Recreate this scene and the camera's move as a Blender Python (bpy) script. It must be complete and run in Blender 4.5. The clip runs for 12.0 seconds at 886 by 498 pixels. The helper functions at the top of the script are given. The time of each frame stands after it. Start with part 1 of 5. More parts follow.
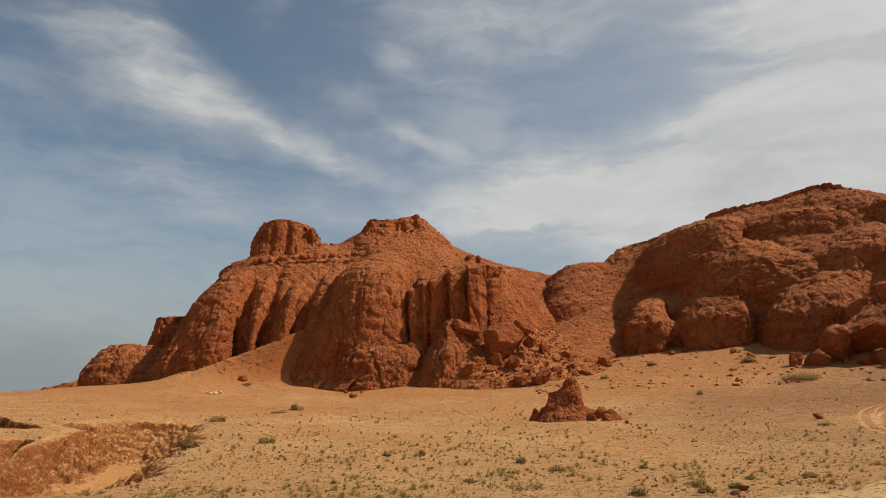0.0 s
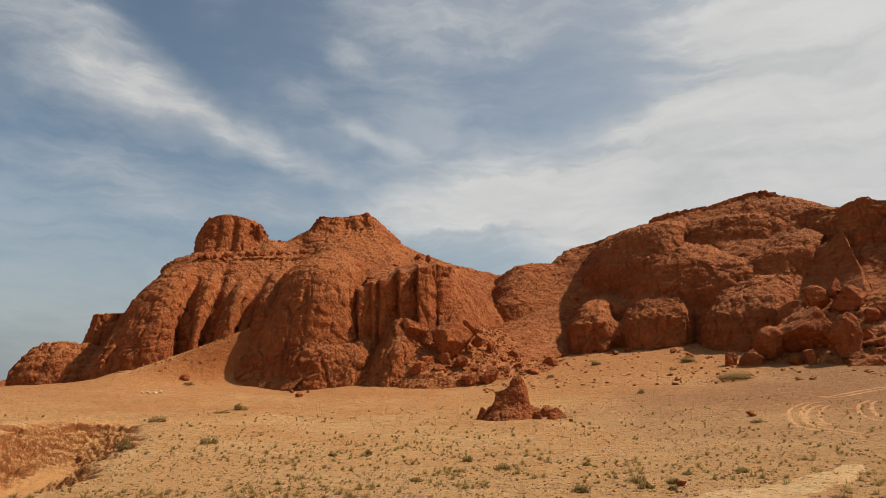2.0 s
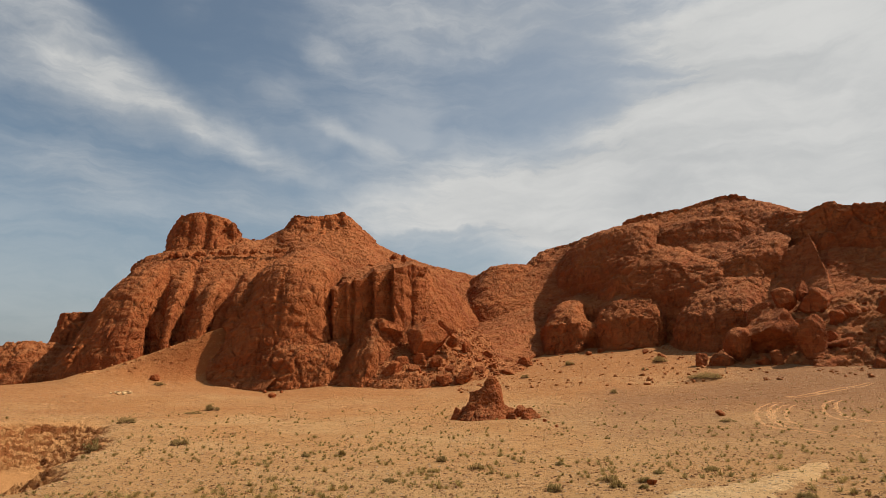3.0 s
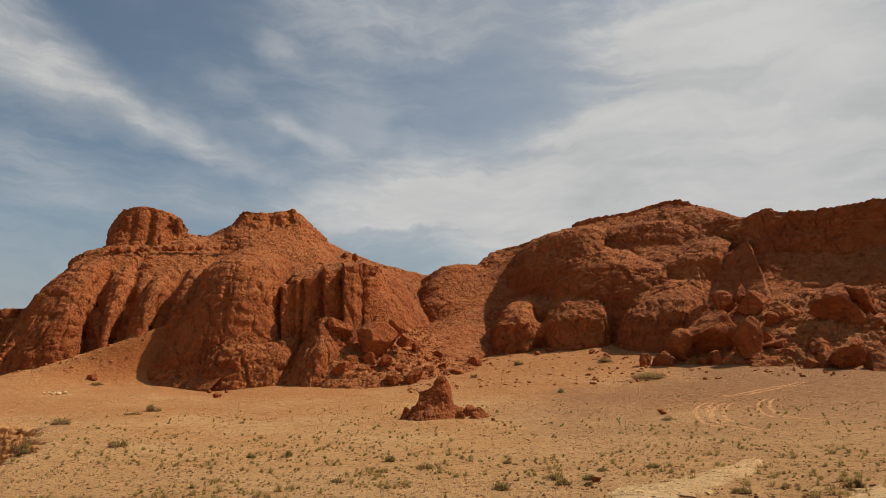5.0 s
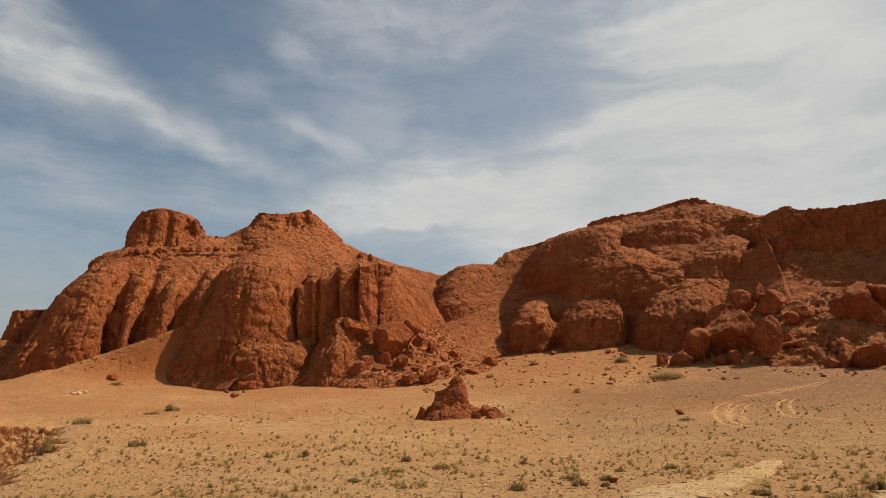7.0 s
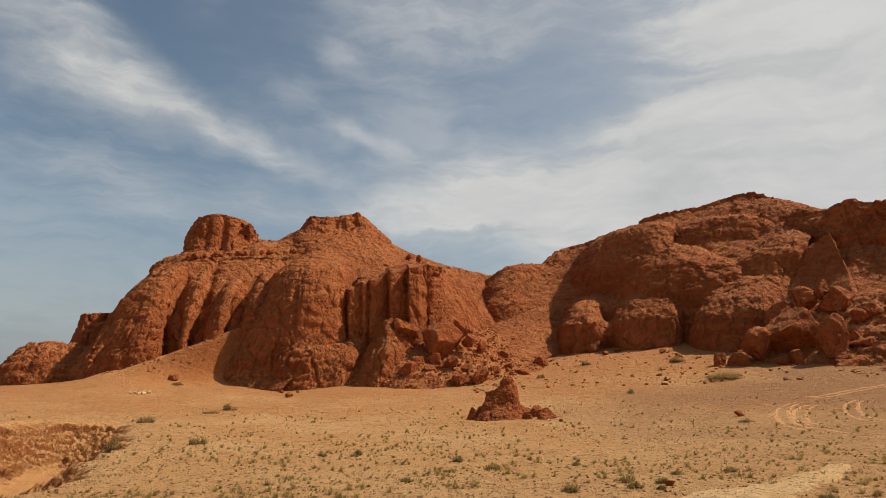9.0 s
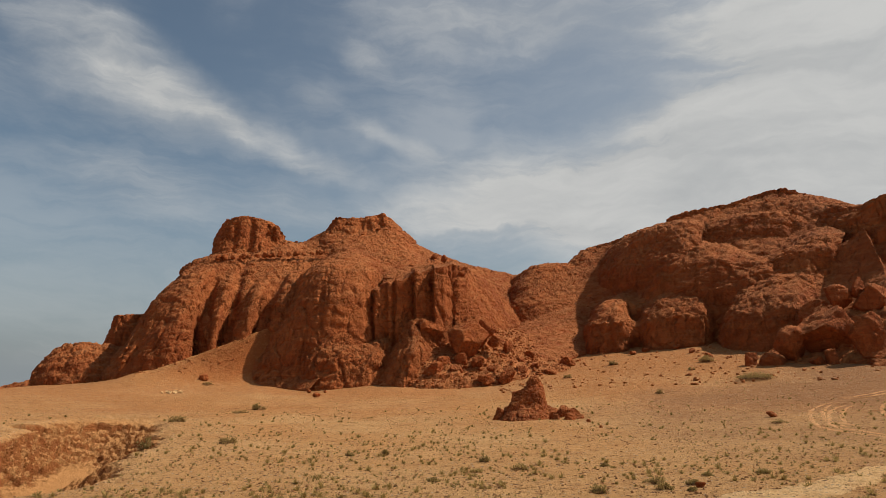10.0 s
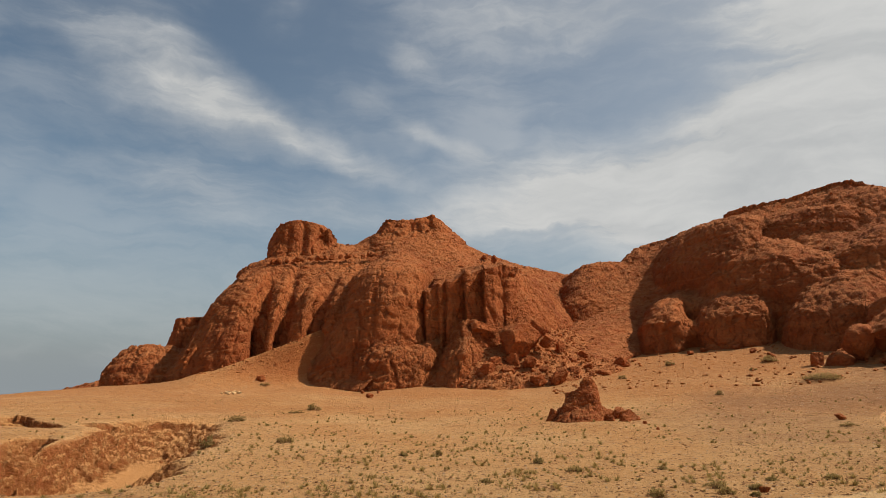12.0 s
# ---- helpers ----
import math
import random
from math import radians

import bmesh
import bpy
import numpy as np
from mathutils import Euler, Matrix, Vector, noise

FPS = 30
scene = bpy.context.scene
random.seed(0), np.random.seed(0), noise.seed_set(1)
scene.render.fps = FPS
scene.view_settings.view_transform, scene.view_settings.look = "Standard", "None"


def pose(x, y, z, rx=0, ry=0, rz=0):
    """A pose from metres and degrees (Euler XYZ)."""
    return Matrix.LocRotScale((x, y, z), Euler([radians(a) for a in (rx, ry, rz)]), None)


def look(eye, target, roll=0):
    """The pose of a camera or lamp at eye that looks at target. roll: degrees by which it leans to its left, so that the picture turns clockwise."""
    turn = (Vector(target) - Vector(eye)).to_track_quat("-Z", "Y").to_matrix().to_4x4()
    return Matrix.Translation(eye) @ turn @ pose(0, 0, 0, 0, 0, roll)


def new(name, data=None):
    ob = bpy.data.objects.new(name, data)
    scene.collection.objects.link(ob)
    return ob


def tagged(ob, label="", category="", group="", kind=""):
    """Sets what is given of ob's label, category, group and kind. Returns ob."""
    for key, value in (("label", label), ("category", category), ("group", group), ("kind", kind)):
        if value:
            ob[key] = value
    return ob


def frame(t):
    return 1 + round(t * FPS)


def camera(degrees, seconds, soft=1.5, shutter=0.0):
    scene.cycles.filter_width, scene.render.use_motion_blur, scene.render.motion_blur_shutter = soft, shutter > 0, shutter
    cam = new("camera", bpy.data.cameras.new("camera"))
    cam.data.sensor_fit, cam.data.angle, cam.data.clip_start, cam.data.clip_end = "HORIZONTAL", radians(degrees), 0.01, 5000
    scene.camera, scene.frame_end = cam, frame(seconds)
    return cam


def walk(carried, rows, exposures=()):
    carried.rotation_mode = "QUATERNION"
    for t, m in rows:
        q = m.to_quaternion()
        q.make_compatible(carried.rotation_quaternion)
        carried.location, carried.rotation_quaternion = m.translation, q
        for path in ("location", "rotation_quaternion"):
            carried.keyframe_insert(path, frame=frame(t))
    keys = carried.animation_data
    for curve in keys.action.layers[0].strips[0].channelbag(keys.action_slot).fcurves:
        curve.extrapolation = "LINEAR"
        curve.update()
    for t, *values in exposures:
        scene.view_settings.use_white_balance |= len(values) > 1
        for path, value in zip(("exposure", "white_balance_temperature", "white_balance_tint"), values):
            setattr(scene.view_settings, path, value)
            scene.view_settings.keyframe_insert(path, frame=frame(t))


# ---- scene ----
EYE = (0.0, 0.0, 4.5)
cam = camera(70.05, 12.0, soft=0.6)
walk(cam, [(t, pose(*EYE, 90 + up, 0, -turn)) for t, turn, up in (
    (0.0, 0.0, 11.55), (0.5, 1.121, 11.53), (1.0, 2.256, 11.51), (1.5, 3.449, 11.49), (2.0, 4.604, 11.48),
    (2.5, 5.760, 11.49), (3.0, 6.850, 11.50), (5.0, 11.307, 11.46), (5.5, 12.439, 11.44), (5.6, 12.62, 11.44), (5.7, 12.85, 11.44),
    (5.8, 12.65, 11.44), (5.9, 12.41, 11.44), (6.0, 12.153, 11.44), (6.5, 10.988, 11.47), (7.0, 9.921, 11.46),
    (9.0, 5.459, 11.49), (9.5, 4.366, 11.48), (10.0, 3.144, 11.49), (10.5, 2.022, 11.51), (11.0, 0.803, 11.55),
    (11.5, -0.334, 11.56), (12.0, -1.457, 11.56))], exposures=[(0.0, -0.07), (2.0, 0.02), (3.0, 0.0), (5.5, -0.14), (7.0, -0.03), (9.0, -0.02), (9.5, 0.03), (10.0, -0.18), (10.5, -0.1), (12.0, -0.06)])

# ---- light ----
SUN_UP, SUN_TURN = 50.5, 84.0          # degrees above the plain; degrees from +y towards +x
sun = new("sun", bpy.data.lights.new("sun", "SUN"))
sun.data.energy, sun.data.angle, sun.data.color = 4.6, radians(0.6), (1.0, 0.93, 0.83)
sun_way = Vector((math.cos(radians(SUN_UP)) * math.sin(radians(SUN_TURN)),
                  math.cos(radians(SUN_UP)) * math.cos(radians(SUN_TURN)), math.sin(radians(SUN_UP))))
sun.matrix_world = look(sun_way * 300, (0, 0, 0))


class Nodes:
    """A short way to write node trees."""

    def __init__(self, tree):
        self.tree = tree

    def add(self, kind, ins=None, **props):
        node = self.tree.nodes.new(kind)
        for key, value in props.items():
            setattr(node, key, value)
        for key, value in (ins or {}).items():
            self.put(node.inputs[key], value)
        return node

    def put(self, socket, value):
        if isinstance(value, bpy.types.NodeSocket):
            self.tree.links.new(value, socket)
        else:
            socket.default_value = value

    def math(self, op, a, b=0.0, c=0.0, clamp=False):
        node = self.add("ShaderNodeMath", {0: a, 1: b, 2: c}, operation=op, use_clamp=clamp)
        return node.outputs[0]

    def vec(self, op, a, b=(0, 0, 0)):
        node = self.add("ShaderNodeVectorMath", {0: a, 1: b}, operation=op)
        return node.outputs["Value" if op in ("DOT_PRODUCT", "LENGTH") else "Vector"]

    def noise(self, vector, scale, detail=4.0, rough=0.55, distortion=0.0, kind="FBM"):
        node = self.add("ShaderNodeTexNoise", {"Vector": vector, "Scale": scale, "Detail": detail, "Roughness": rough,
                                               "Distortion": distortion}, noise_type=kind)
        return node.outputs["Fac"]

    def ramp(self, fac, low, high, a=0.0, b=1.0, smooth=True):
        node = self.add("ShaderNodeMapRange", {"Value": fac, "From Min": low, "From Max": high, "To Min": a, "To Max": b},
                        interpolation_type="SMOOTHSTEP" if smooth else "LINEAR")
        return node.outputs["Result"]

    def mix(self, fac, a, b, blend="MIX"):
        node = self.add("ShaderNodeMix", {"Factor": fac, 6: a, 7: b}, data_type="RGBA", blend_type=blend)
        return node.outputs[2]

    def bump(self, height, distance, strength=1.0, normal=None):
        ins = {"Height": height, "Distance": distance, "Strength": strength}
        if normal is not None:
            ins["Normal"] = normal
        return self.add("ShaderNodeBump", ins).outputs["Normal"]


# ---- sky: clear blue with thin streaks of high cloud ----
world = bpy.data.worlds.new("sky")
scene.world = world
world.use_nodes = True
n = Nodes(world.node_tree)
for node in list(world.node_tree.nodes):
    world.node_tree.nodes.remove(node)
way = n.add("ShaderNodeTexCoord").outputs["Generated"]
first = n.add("ShaderNodeSeparateXYZ", {0: way}).outputs
high = n.add("ShaderNodeCombineXYZ", {0: first[0], 1: first[1], 2: n.math("MAXIMUM", first[2], 0.03)}).outputs[0]
blue = n.add("ShaderNodeTexSky", {"Vector": high}, sky_type="NISHITA", sun_disc=False, sun_elevation=radians(SUN_UP), sun_rotation=radians(SUN_TURN),
             altitude=1000.0, air_density=1.0, dust_density=2.0, ozone_density=1.5).outputs["Color"]
xyz = n.add("ShaderNodeSeparateXYZ", {0: way})
px, py, pz = xyz.outputs
turn = n.math("MULTIPLY", n.math("ARCTAN2", px, py), 57.2958)       # degrees from +y towards +x
rise = n.math("MULTIPLY", n.math("ARCSINE", pz), 57.2958)           # degrees above the plain
flat = n.add("ShaderNodeCombineXYZ", {0: turn, 1: rise, 2: 0.0}).outputs[0]
wob = n.add("ShaderNodeTexNoise", {"Vector": flat, "Scale": 0.11, "Detail": 5.0, "Roughness": 0.6}).outputs["Color"]
wob = n.vec("MULTIPLY", n.vec("SUBTRACT", wob, (0.5, 0.5, 0.5)), (5.0, 4.0, 0.0))
bent = n.vec("ADD", flat, wob)


def wisp(at, size, lean, weight):
    """One patch of cloud round `at` (turn, rise in degrees), `size` degrees long and wide, leaning by `lean` degrees."""
    rel = n.add("ShaderNodeMapping", {"Vector": n.vec("SUBTRACT", bent, (at[0], at[1], 0.0)), "Rotation": (0, 0, radians(-lean)),
                                      "Scale": (1, 1, 1)}).outputs[0]
    rel = n.vec("DIVIDE", rel, (size[0], size[1], 1.0))
    d = n.vec("LENGTH", rel)
    return n.ramp(d, 1.5, 0.0, 0.0, weight)


cover = None
for at, size, lean, weight in (
        ((-27.1, 24.9), (8, 3.6), -20, 0.80),
        ((-21.7, 23.5), (7, 2.6), -25, 0.90),
        ((-17.4, 21.7), (3.4, 1.2), -28, 0.70),
        ((-11.7, 20.0), (5.0, 1.6), -28, 0.45),
        ((-7.1, 18.2), (3.5, 1.2), -15, 0.35),
        ((-3.6, 21.5), (2.5, 0.9), -25, 0.35),
        ((0.7, 20.1), (3, 0.9), -10, 0.30),
        ((-4.8, 28.5), (2.4, 1.3), -20, 0.35),
        ((-8.9, 24.6), (2.2, 1.2), 0, 0.30),
        ((-22.8, 15.4), (6, 2.8), -8, 0.38),
        ((-10.4, 14.5), (5, 2.2), -10, 0.35),
        ((-0.7, 13.8), (7, 2.5), 0, 0.40),
        ((10.3, 16.6), (12, 3.6), 0, 0.75),
        ((17.0, 13.3), (13, 3.2), 0, 0.70),
        ((36.9, 19.2), (16, 8), 0, 0.95),
        ((24.8, 19.4), (12, 4.2), 15, 0.60),
        ((12.3, 31.7), (16, 3.2), 3, 0.60),
        ((30.3, 28.0), (13, 3.4), -5, 0.65),
        ((41.5, 24.6), (10, 6), 0, 0.75),
        ((29.1, 14.9), (15, 4), 0, 0.85),
        ((50.0, 18.2), (18, 13), 0, 0.95),
        ((25.0, 22.5), (18, 10), 0, 0.25),
        ):
    one = wisp(at, size, lean, weight)
    cover = one if cover is None else n.math("ADD", cover, one)
streak_at = n.add("ShaderNodeMapping", {"Vector": bent, "Rotation": (0, 0, radians(26)), "Scale": (0.32, 1.5, 1)}).outputs[0]
streak = n.noise(streak_at, 0.12, 7.0, 0.56, 0.4)
soft = n.noise(flat, 0.055, 4.0, 0.5, 0.3)
grain = n.math("ADD", n.math("MULTIPLY", streak, 0.9), n.math("MULTIPLY", soft, 0.5))
feather_at = n.add("ShaderNodeMapping", {"Vector": bent, "Rotation": (0, 0, radians(24)), "Scale": (0.3, 1.2, 1)}).outputs[0]
feather = n.noise(feather_at, 0.55, 6.0, 0.62, 0.6)
grain = n.math("ADD", grain, n.math("MULTIPLY", n.math("SUBTRACT", feather, 0.5), 0.28))
cover = n.math("MULTIPLY", cover, n.ramp(grain, 0.40, 0.88, 0.35, 1.15))
veil = n.math("MULTIPLY", n.ramp(turn, -32.0, 30.0, 0.03, 0.30), n.ramp(rise, 60.0, 0.0, 0.5, 1.0))
thin = n.math("MULTIPLY", n.ramp(grain, 0.55, 0.90, 0.0, 0.25), n.ramp(soft, 0.36, 0.56))
cover = n.math("ADD", n.math("MULTIPLY", n.math("ADD", cover, thin), 0.92), veil, clamp=True)
tone = n.mix(n.ramp(grain, 0.50, 0.90), (5.0, 5.12, 5.15, 1.0), (6.5, 6.5, 6.35, 1.0))
haze = n.mix(n.ramp(rise, 16.0, -1.0, 0.0, 0.85), n.mix(1.0, blue, (1.02, 1.0, 0.86, 1.0), "MULTIPLY"), (2.45, 2.75, 3.15, 1.0))
cloud = n.mix(cover, haze, tone)
back = n.add("ShaderNodeBackground", {"Color": cloud, "Strength": 0.10})
n.add("ShaderNodeOutputWorld", {"Surface": back.outputs[0]})

# ---- materials ----
def material(name):
    m = bpy.data.materials.new(name)
    m.use_nodes = True
    for node in list(m.node_tree.nodes):
        m.node_tree.nodes.remove(node)
    return m, Nodes(m.node_tree)


def finish(n, colour, normal=None, rough=0.9, spec=0.2):
    ins = {"Base Color": colour, "Roughness": rough, "Specular IOR Level": spec}
    if normal is not None:
        ins["Normal"] = normal
    shader = n.add("ShaderNodeBsdfPrincipled", ins)
    n.add("ShaderNodeOutputMaterial", {"Surface": shader.outputs[0]})
    return shader


def sandstone(name, dark, mid, pale, coarse=1.0, dust=0.5):
    """Soft red sandstone: pitted, faintly bedded and cracked, with pale dust on what lies flat."""
    m, n = material(name)
    at = n.add("ShaderNodeTexCoord").outputs["Object"]
    big = n.noise(at, 0.10 / coarse, 6.0, 0.62)
    fine = n.noise(at, 1.6 / coarse, 9.0, 0.7)
    beds = n.noise(n.vec("MULTIPLY", at, (0.15, 0.15, 1.2)), 0.8 / coarse, 6.0, 0.65, 0.8)
    col = n.mix(n.ramp(big, 0.36, 0.64), dark, mid)
    col = n.mix(n.ramp(beds, 0.45, 0.70, 0.0, 0.5), col, pale)
    col = n.mix(n.ramp(fine, 0.55, 0.70, 0.0, 0.5), col, (dark[0] * 0.8, dark[1] * 0.78, dark[2] * 0.78, 1))
    stain = n.noise(n.vec("MULTIPLY", at, (1.0, 1.0, 0.16)), 0.55 / coarse, 6.0, 0.65)
    col = n.mix(n.ramp(stain, 0.56, 0.74, 0.0, 0.45), col, (dark[0] * 0.6, dark[1] * 0.62, dark[2] * 0.7, 1))
    flatness = n.add("ShaderNodeSeparateXYZ", {0: n.add("ShaderNodeNewGeometry").outputs["Normal"]}).outputs[2]
    lies = n.math("MULTIPLY", n.ramp(flatness, 0.35, 0.9), n.ramp(n.noise(at, 0.6, 8.0, 0.68), 0.36, 0.62))
    col = n.mix(n.math("MULTIPLY", lies, dust), col, (0.55, 0.225, 0.082, 1))
    mott = n.noise(at, 0.5 / coarse, 5.0, 0.66, 0.6)
    col = n.mix(n.ramp(mott, 0.58, 0.70, 0.0, 0.5), col, (dark[0] * 0.62, dark[1] * 0.6, dark[2] * 0.62, 1))
    col = n.mix(n.ramp(mott, 0.42, 0.28, 0.0, 0.3), col, (pale[0] * 1.1, pale[1] * 1.12, pale[2] * 1.12, 1))
    warp = n.add("ShaderNodeTexNoise", {"Vector": at, "Scale": 0.5 / coarse, "Detail": 5.0}).outputs["Color"]
    split = n.vec("MULTIPLY", n.vec("ADD", at, n.vec("MULTIPLY", warp, (2.6, 2.6, 2.6))), (1.0, 1.0, 0.35))
    crack = n.add("ShaderNodeTexVoronoi", {"Vector": split, "Scale": 0.32 / coarse}, feature="DISTANCE_TO_EDGE").outputs["Distance"]
    crack = n.ramp(crack, 0.0, 0.035)
    pits = n.noise(at, 2.6 / coarse, 5.0, 0.6)
    height = n.math("ADD", n.math("MULTIPLY", n.noise(at, 0.6 / coarse, 9.0, 0.67), 0.80), n.math("MULTIPLY", crack, 0.22))
    height = n.math("ADD", height, n.math("MULTIPLY", n.noise(n.vec("MULTIPLY", at, (1.0, 1.0, 0.22)), 0.9 / coarse, 7.0, 0.66), 0.30))
    height = n.math("SUBTRACT", height, n.math("MULTIPLY", n.ramp(pits, 0.59, 0.71), 0.13))
    height = n.math("ADD", height, n.math("MULTIPLY", beds, 0.16))
    webs = n.add("ShaderNodeTexVoronoi", {"Vector": n.vec("ADD", at, n.vec("MULTIPLY", warp, (1.4, 1.4, 1.4))), "Scale": 0.85 / coarse}, feature="DISTANCE_TO_EDGE").outputs["Distance"]
    webs = n.math("MULTIPLY", n.ramp(webs, 0.10, 0.0), n.ramp(n.noise(at, 0.2 / coarse, 4.0, 0.6), 0.45, 0.60))
    height = n.math("SUBTRACT", height, n.math("MULTIPLY", webs, 0.28))
    rugged = n.bump(height, 1.35 * coarse, 1.0)
    grit = n.math("MULTIPLY", n.noise(at, 2.2 / coarse, 4.0, 0.72), n.ramp(n.noise(at, 0.3 / coarse, 4.0, 0.6), 0.35, 0.62, 0.35, 1.0))
    gritty = n.bump(grit, 0.19 * coarse, 1.0, rugged)
    finish(n, col, gritty, 0.93, 0.12)
    return m


ROCK = sandstone("red_sandstone", (0.338, 0.088, 0.026, 1), (0.464, 0.133, 0.038, 1), (0.512, 0.182, 0.058, 1))
SCREE = sandstone("sandstone_rubble", (0.430, 0.125, 0.038, 1), (0.575, 0.195, 0.060, 1), (0.610, 0.245, 0.085, 1), 0.4, 0.8)
BLOCK = sandstone("sandstone_block", (0.345, 0.087, 0.026, 1), (0.470, 0.132, 0.037, 1), (0.515, 0.176, 0.053, 1), 0.6, 0.45)


def sand(name, base, pale, red, gravel_dark, warm=True):
    """Loose sand with gravel: patches, grit, pebbles, and raw red earth where the ground breaks steeply."""
    m, n = material(name)
    at = n.add("ShaderNodeTexCoord").outputs["Object"]
    sep = n.add("ShaderNodeSeparateXYZ", {0: at}).outputs
    patch = n.noise(at, 0.06, 7.0, 0.65)
    col = n.mix(n.ramp(patch, 0.40, 0.60), base, pale)
    if warm:
        near = n.math("ADD", n.math("MULTIPLY", sep[1], 0.010), n.math("MULTIPLY", n.noise(at, 0.05, 6.0, 0.62), 1.2))
        col = n.mix(n.ramp(near, 1.10, 1.65, 0.0, 0.85), col, red)
        stony = n.math("ADD", n.math("MULTIPLY", sep[0], 0.012), n.noise(at, 0.07, 7.0, 0.65))
        stony = n.math("SUBTRACT", stony, n.ramp(sep[1], 66.0, 92.0, 0.0, 0.45))
        col = n.mix(n.ramp(stony, 0.60, 1.00, 0.0, 0.85), col, gravel_dark)
    if warm:
        col = n.mix(n.ramp(sep[1], 62.0, 24.0, 0.0, 0.55), col, (pale[0] * 1.06, pale[1] * 1.06, pale[2] * 1.04, 1))
    grit = n.noise(at, 4.5, 9.0, 0.78)
    col = n.mix(n.ramp(grit, 0.52, 0.72, 0.0, 0.4), col, (red[0] * 0.55, red[1] * 0.55, red[2] * 0.55, 1))
    mid = n.noise(at, 0.7, 8.0, 0.72)
    col = n.mix(n.ramp(mid, 0.50, 0.70, 0.0, 0.6), col, (red[0] * 0.72, red[1] * 0.68, red[2] * 0.66, 1))
    speck = n.noise(at, 2.2, 4.0, 0.7)
    col = n.mix(n.ramp(speck, 0.57, 0.66, 0.0, 0.5), col, (red[0] * 0.5, red[1] * 0.48, red[2] * 0.48, 1))
    col = n.mix(n.ramp(speck, 0.44, 0.34, 0.0, 0.5), col, (pale[0] * 1.12, pale[1] * 1.15, pale[2] * 1.2, 1))
    for scale, limit, tone in ((2.6, 0.60, (0.16, 0.075, 0.035, 1)), (4.1, 0.62, (0.52, 0.36, 0.22, 1)), (6.3, 0.52, (0.13, 0.06, 0.03, 1))):
        spot = n.add("ShaderNodeTexVoronoi", {"Vector": at, "Scale": scale})
        keep = n.math("GREATER_THAN", n.add("ShaderNodeSeparateColor", {0: spot.outputs["Color"]}).outputs[0], limit)
        col = n.mix(n.math("MULTIPLY", n.ramp(spot.outputs["Distance"], 0.30, 0.16), keep), col, tone)
    flatness = n.add("ShaderNodeSeparateXYZ", {0: n.add("ShaderNodeNewGeometry").outputs["Normal"]}).outputs[2]
    raw = n.math("MULTIPLY", n.ramp(flatness, 0.95, 0.80), n.ramp(n.noise(at, 1.2, 7.0, 0.7), 0.30, 0.55, 0.4, 1.0))
    bare = n.add("ShaderNodeAttribute", attribute_name="raw_earth").outputs["Fac"]
    earth = n.mix(n.ramp(n.noise(n.vec("MULTIPLY", at, (1.0, 1.0, 3.0)), 0.8, 7.0, 0.68), 0.38, 0.58), (0.68, 0.285, 0.090, 1), (0.45, 0.145, 0.042, 1))
    col = n.mix(n.math("MULTIPLY", bare, 0.9), col, n.mix(n.ramp(flatness, 0.97, 0.80), (0.66, 0.305, 0.105, 1), earth))
    if warm:
        col = n.mix(n.math("MULTIPLY", raw, n.ramp(flatness, 0.80, 0.55, 0.5, 1.0)), col, (0.40, 0.125, 0.036, 1))
    height = n.math("ADD", n.math("MULTIPLY", grit, 0.45), n.noise(at, 0.9, 10.0, 0.68))
    torn = n.math("MULTIPLY", n.math("MULTIPLY", bare, n.ramp(flatness, 0.99, 0.90)), n.noise(n.vec("MULTIPLY", at, (1.0, 0.6, 2.2)), 1.5, 8.0, 0.72, 0.8))
    finish(n, col, n.bump(torn, 0.7, 1.0, n.bump(height, 0.45, 1.0)), 0.95, 0.1)
    return m


SAND = sand("gravelly_sand", (0.55, 0.263, 0.092, 1), (0.615, 0.342, 0.140, 1), (0.46, 0.184, 0.060, 1), (0.32, 0.150, 0.066, 1))
TRACK = sand("driven_sand", (0.70, 0.345, 0.138, 1), (0.74, 0.395, 0.170, 1), (0.598, 0.273, 0.101, 1), (0.264, 0.132, 0.062, 1), False)
CRUST = sand("pale_crust", (0.78, 0.47, 0.205, 1), (0.82, 0.54, 0.27, 1), (0.70, 0.34, 0.125, 1), (0.4, 0.25, 0.13, 1), False)
GRAVEL = sand("brown_gravel", (0.36, 0.165, 0.065, 1), (0.48, 0.25, 0.11, 1), (0.30, 0.12, 0.045, 1), (0.3, 0.15, 0.07, 1), False)


def leaf(name, one, two):
    """Dry leaf and straw: a colour of its own for each blade, and some light shining through."""
    m, n = material(name)
    pick = n.add("ShaderNodeNewGeometry").outputs["Random Per Island"]
    col = n.mix(pick, one, two)
    face = n.add("ShaderNodeBsdfPrincipled", {"Base Color": col, "Roughness": 0.8, "Specular IOR Level": 0.15})
    glow = n.add("ShaderNodeBsdfTranslucent", {"Color": col})
    both = n.add("ShaderNodeMixShader", {0: 0.45, 1: face.outputs[0], 2: glow.outputs[0]})
    n.add("ShaderNodeOutputMaterial", {"Surface": both.outputs[0]})
    return m


GRASS = leaf("dry_grass", (0.30, 0.200, 0.060, 1), (0.54, 0.37, 0.135, 1))
SHRUB = leaf("grey_green_leaf", (0.30, 0.205, 0.072, 1), (0.50, 0.345, 0.125, 1))
DEAD = leaf("dead_stem", (0.16, 0.085, 0.045, 1), (0.28, 0.16, 0.08, 1))

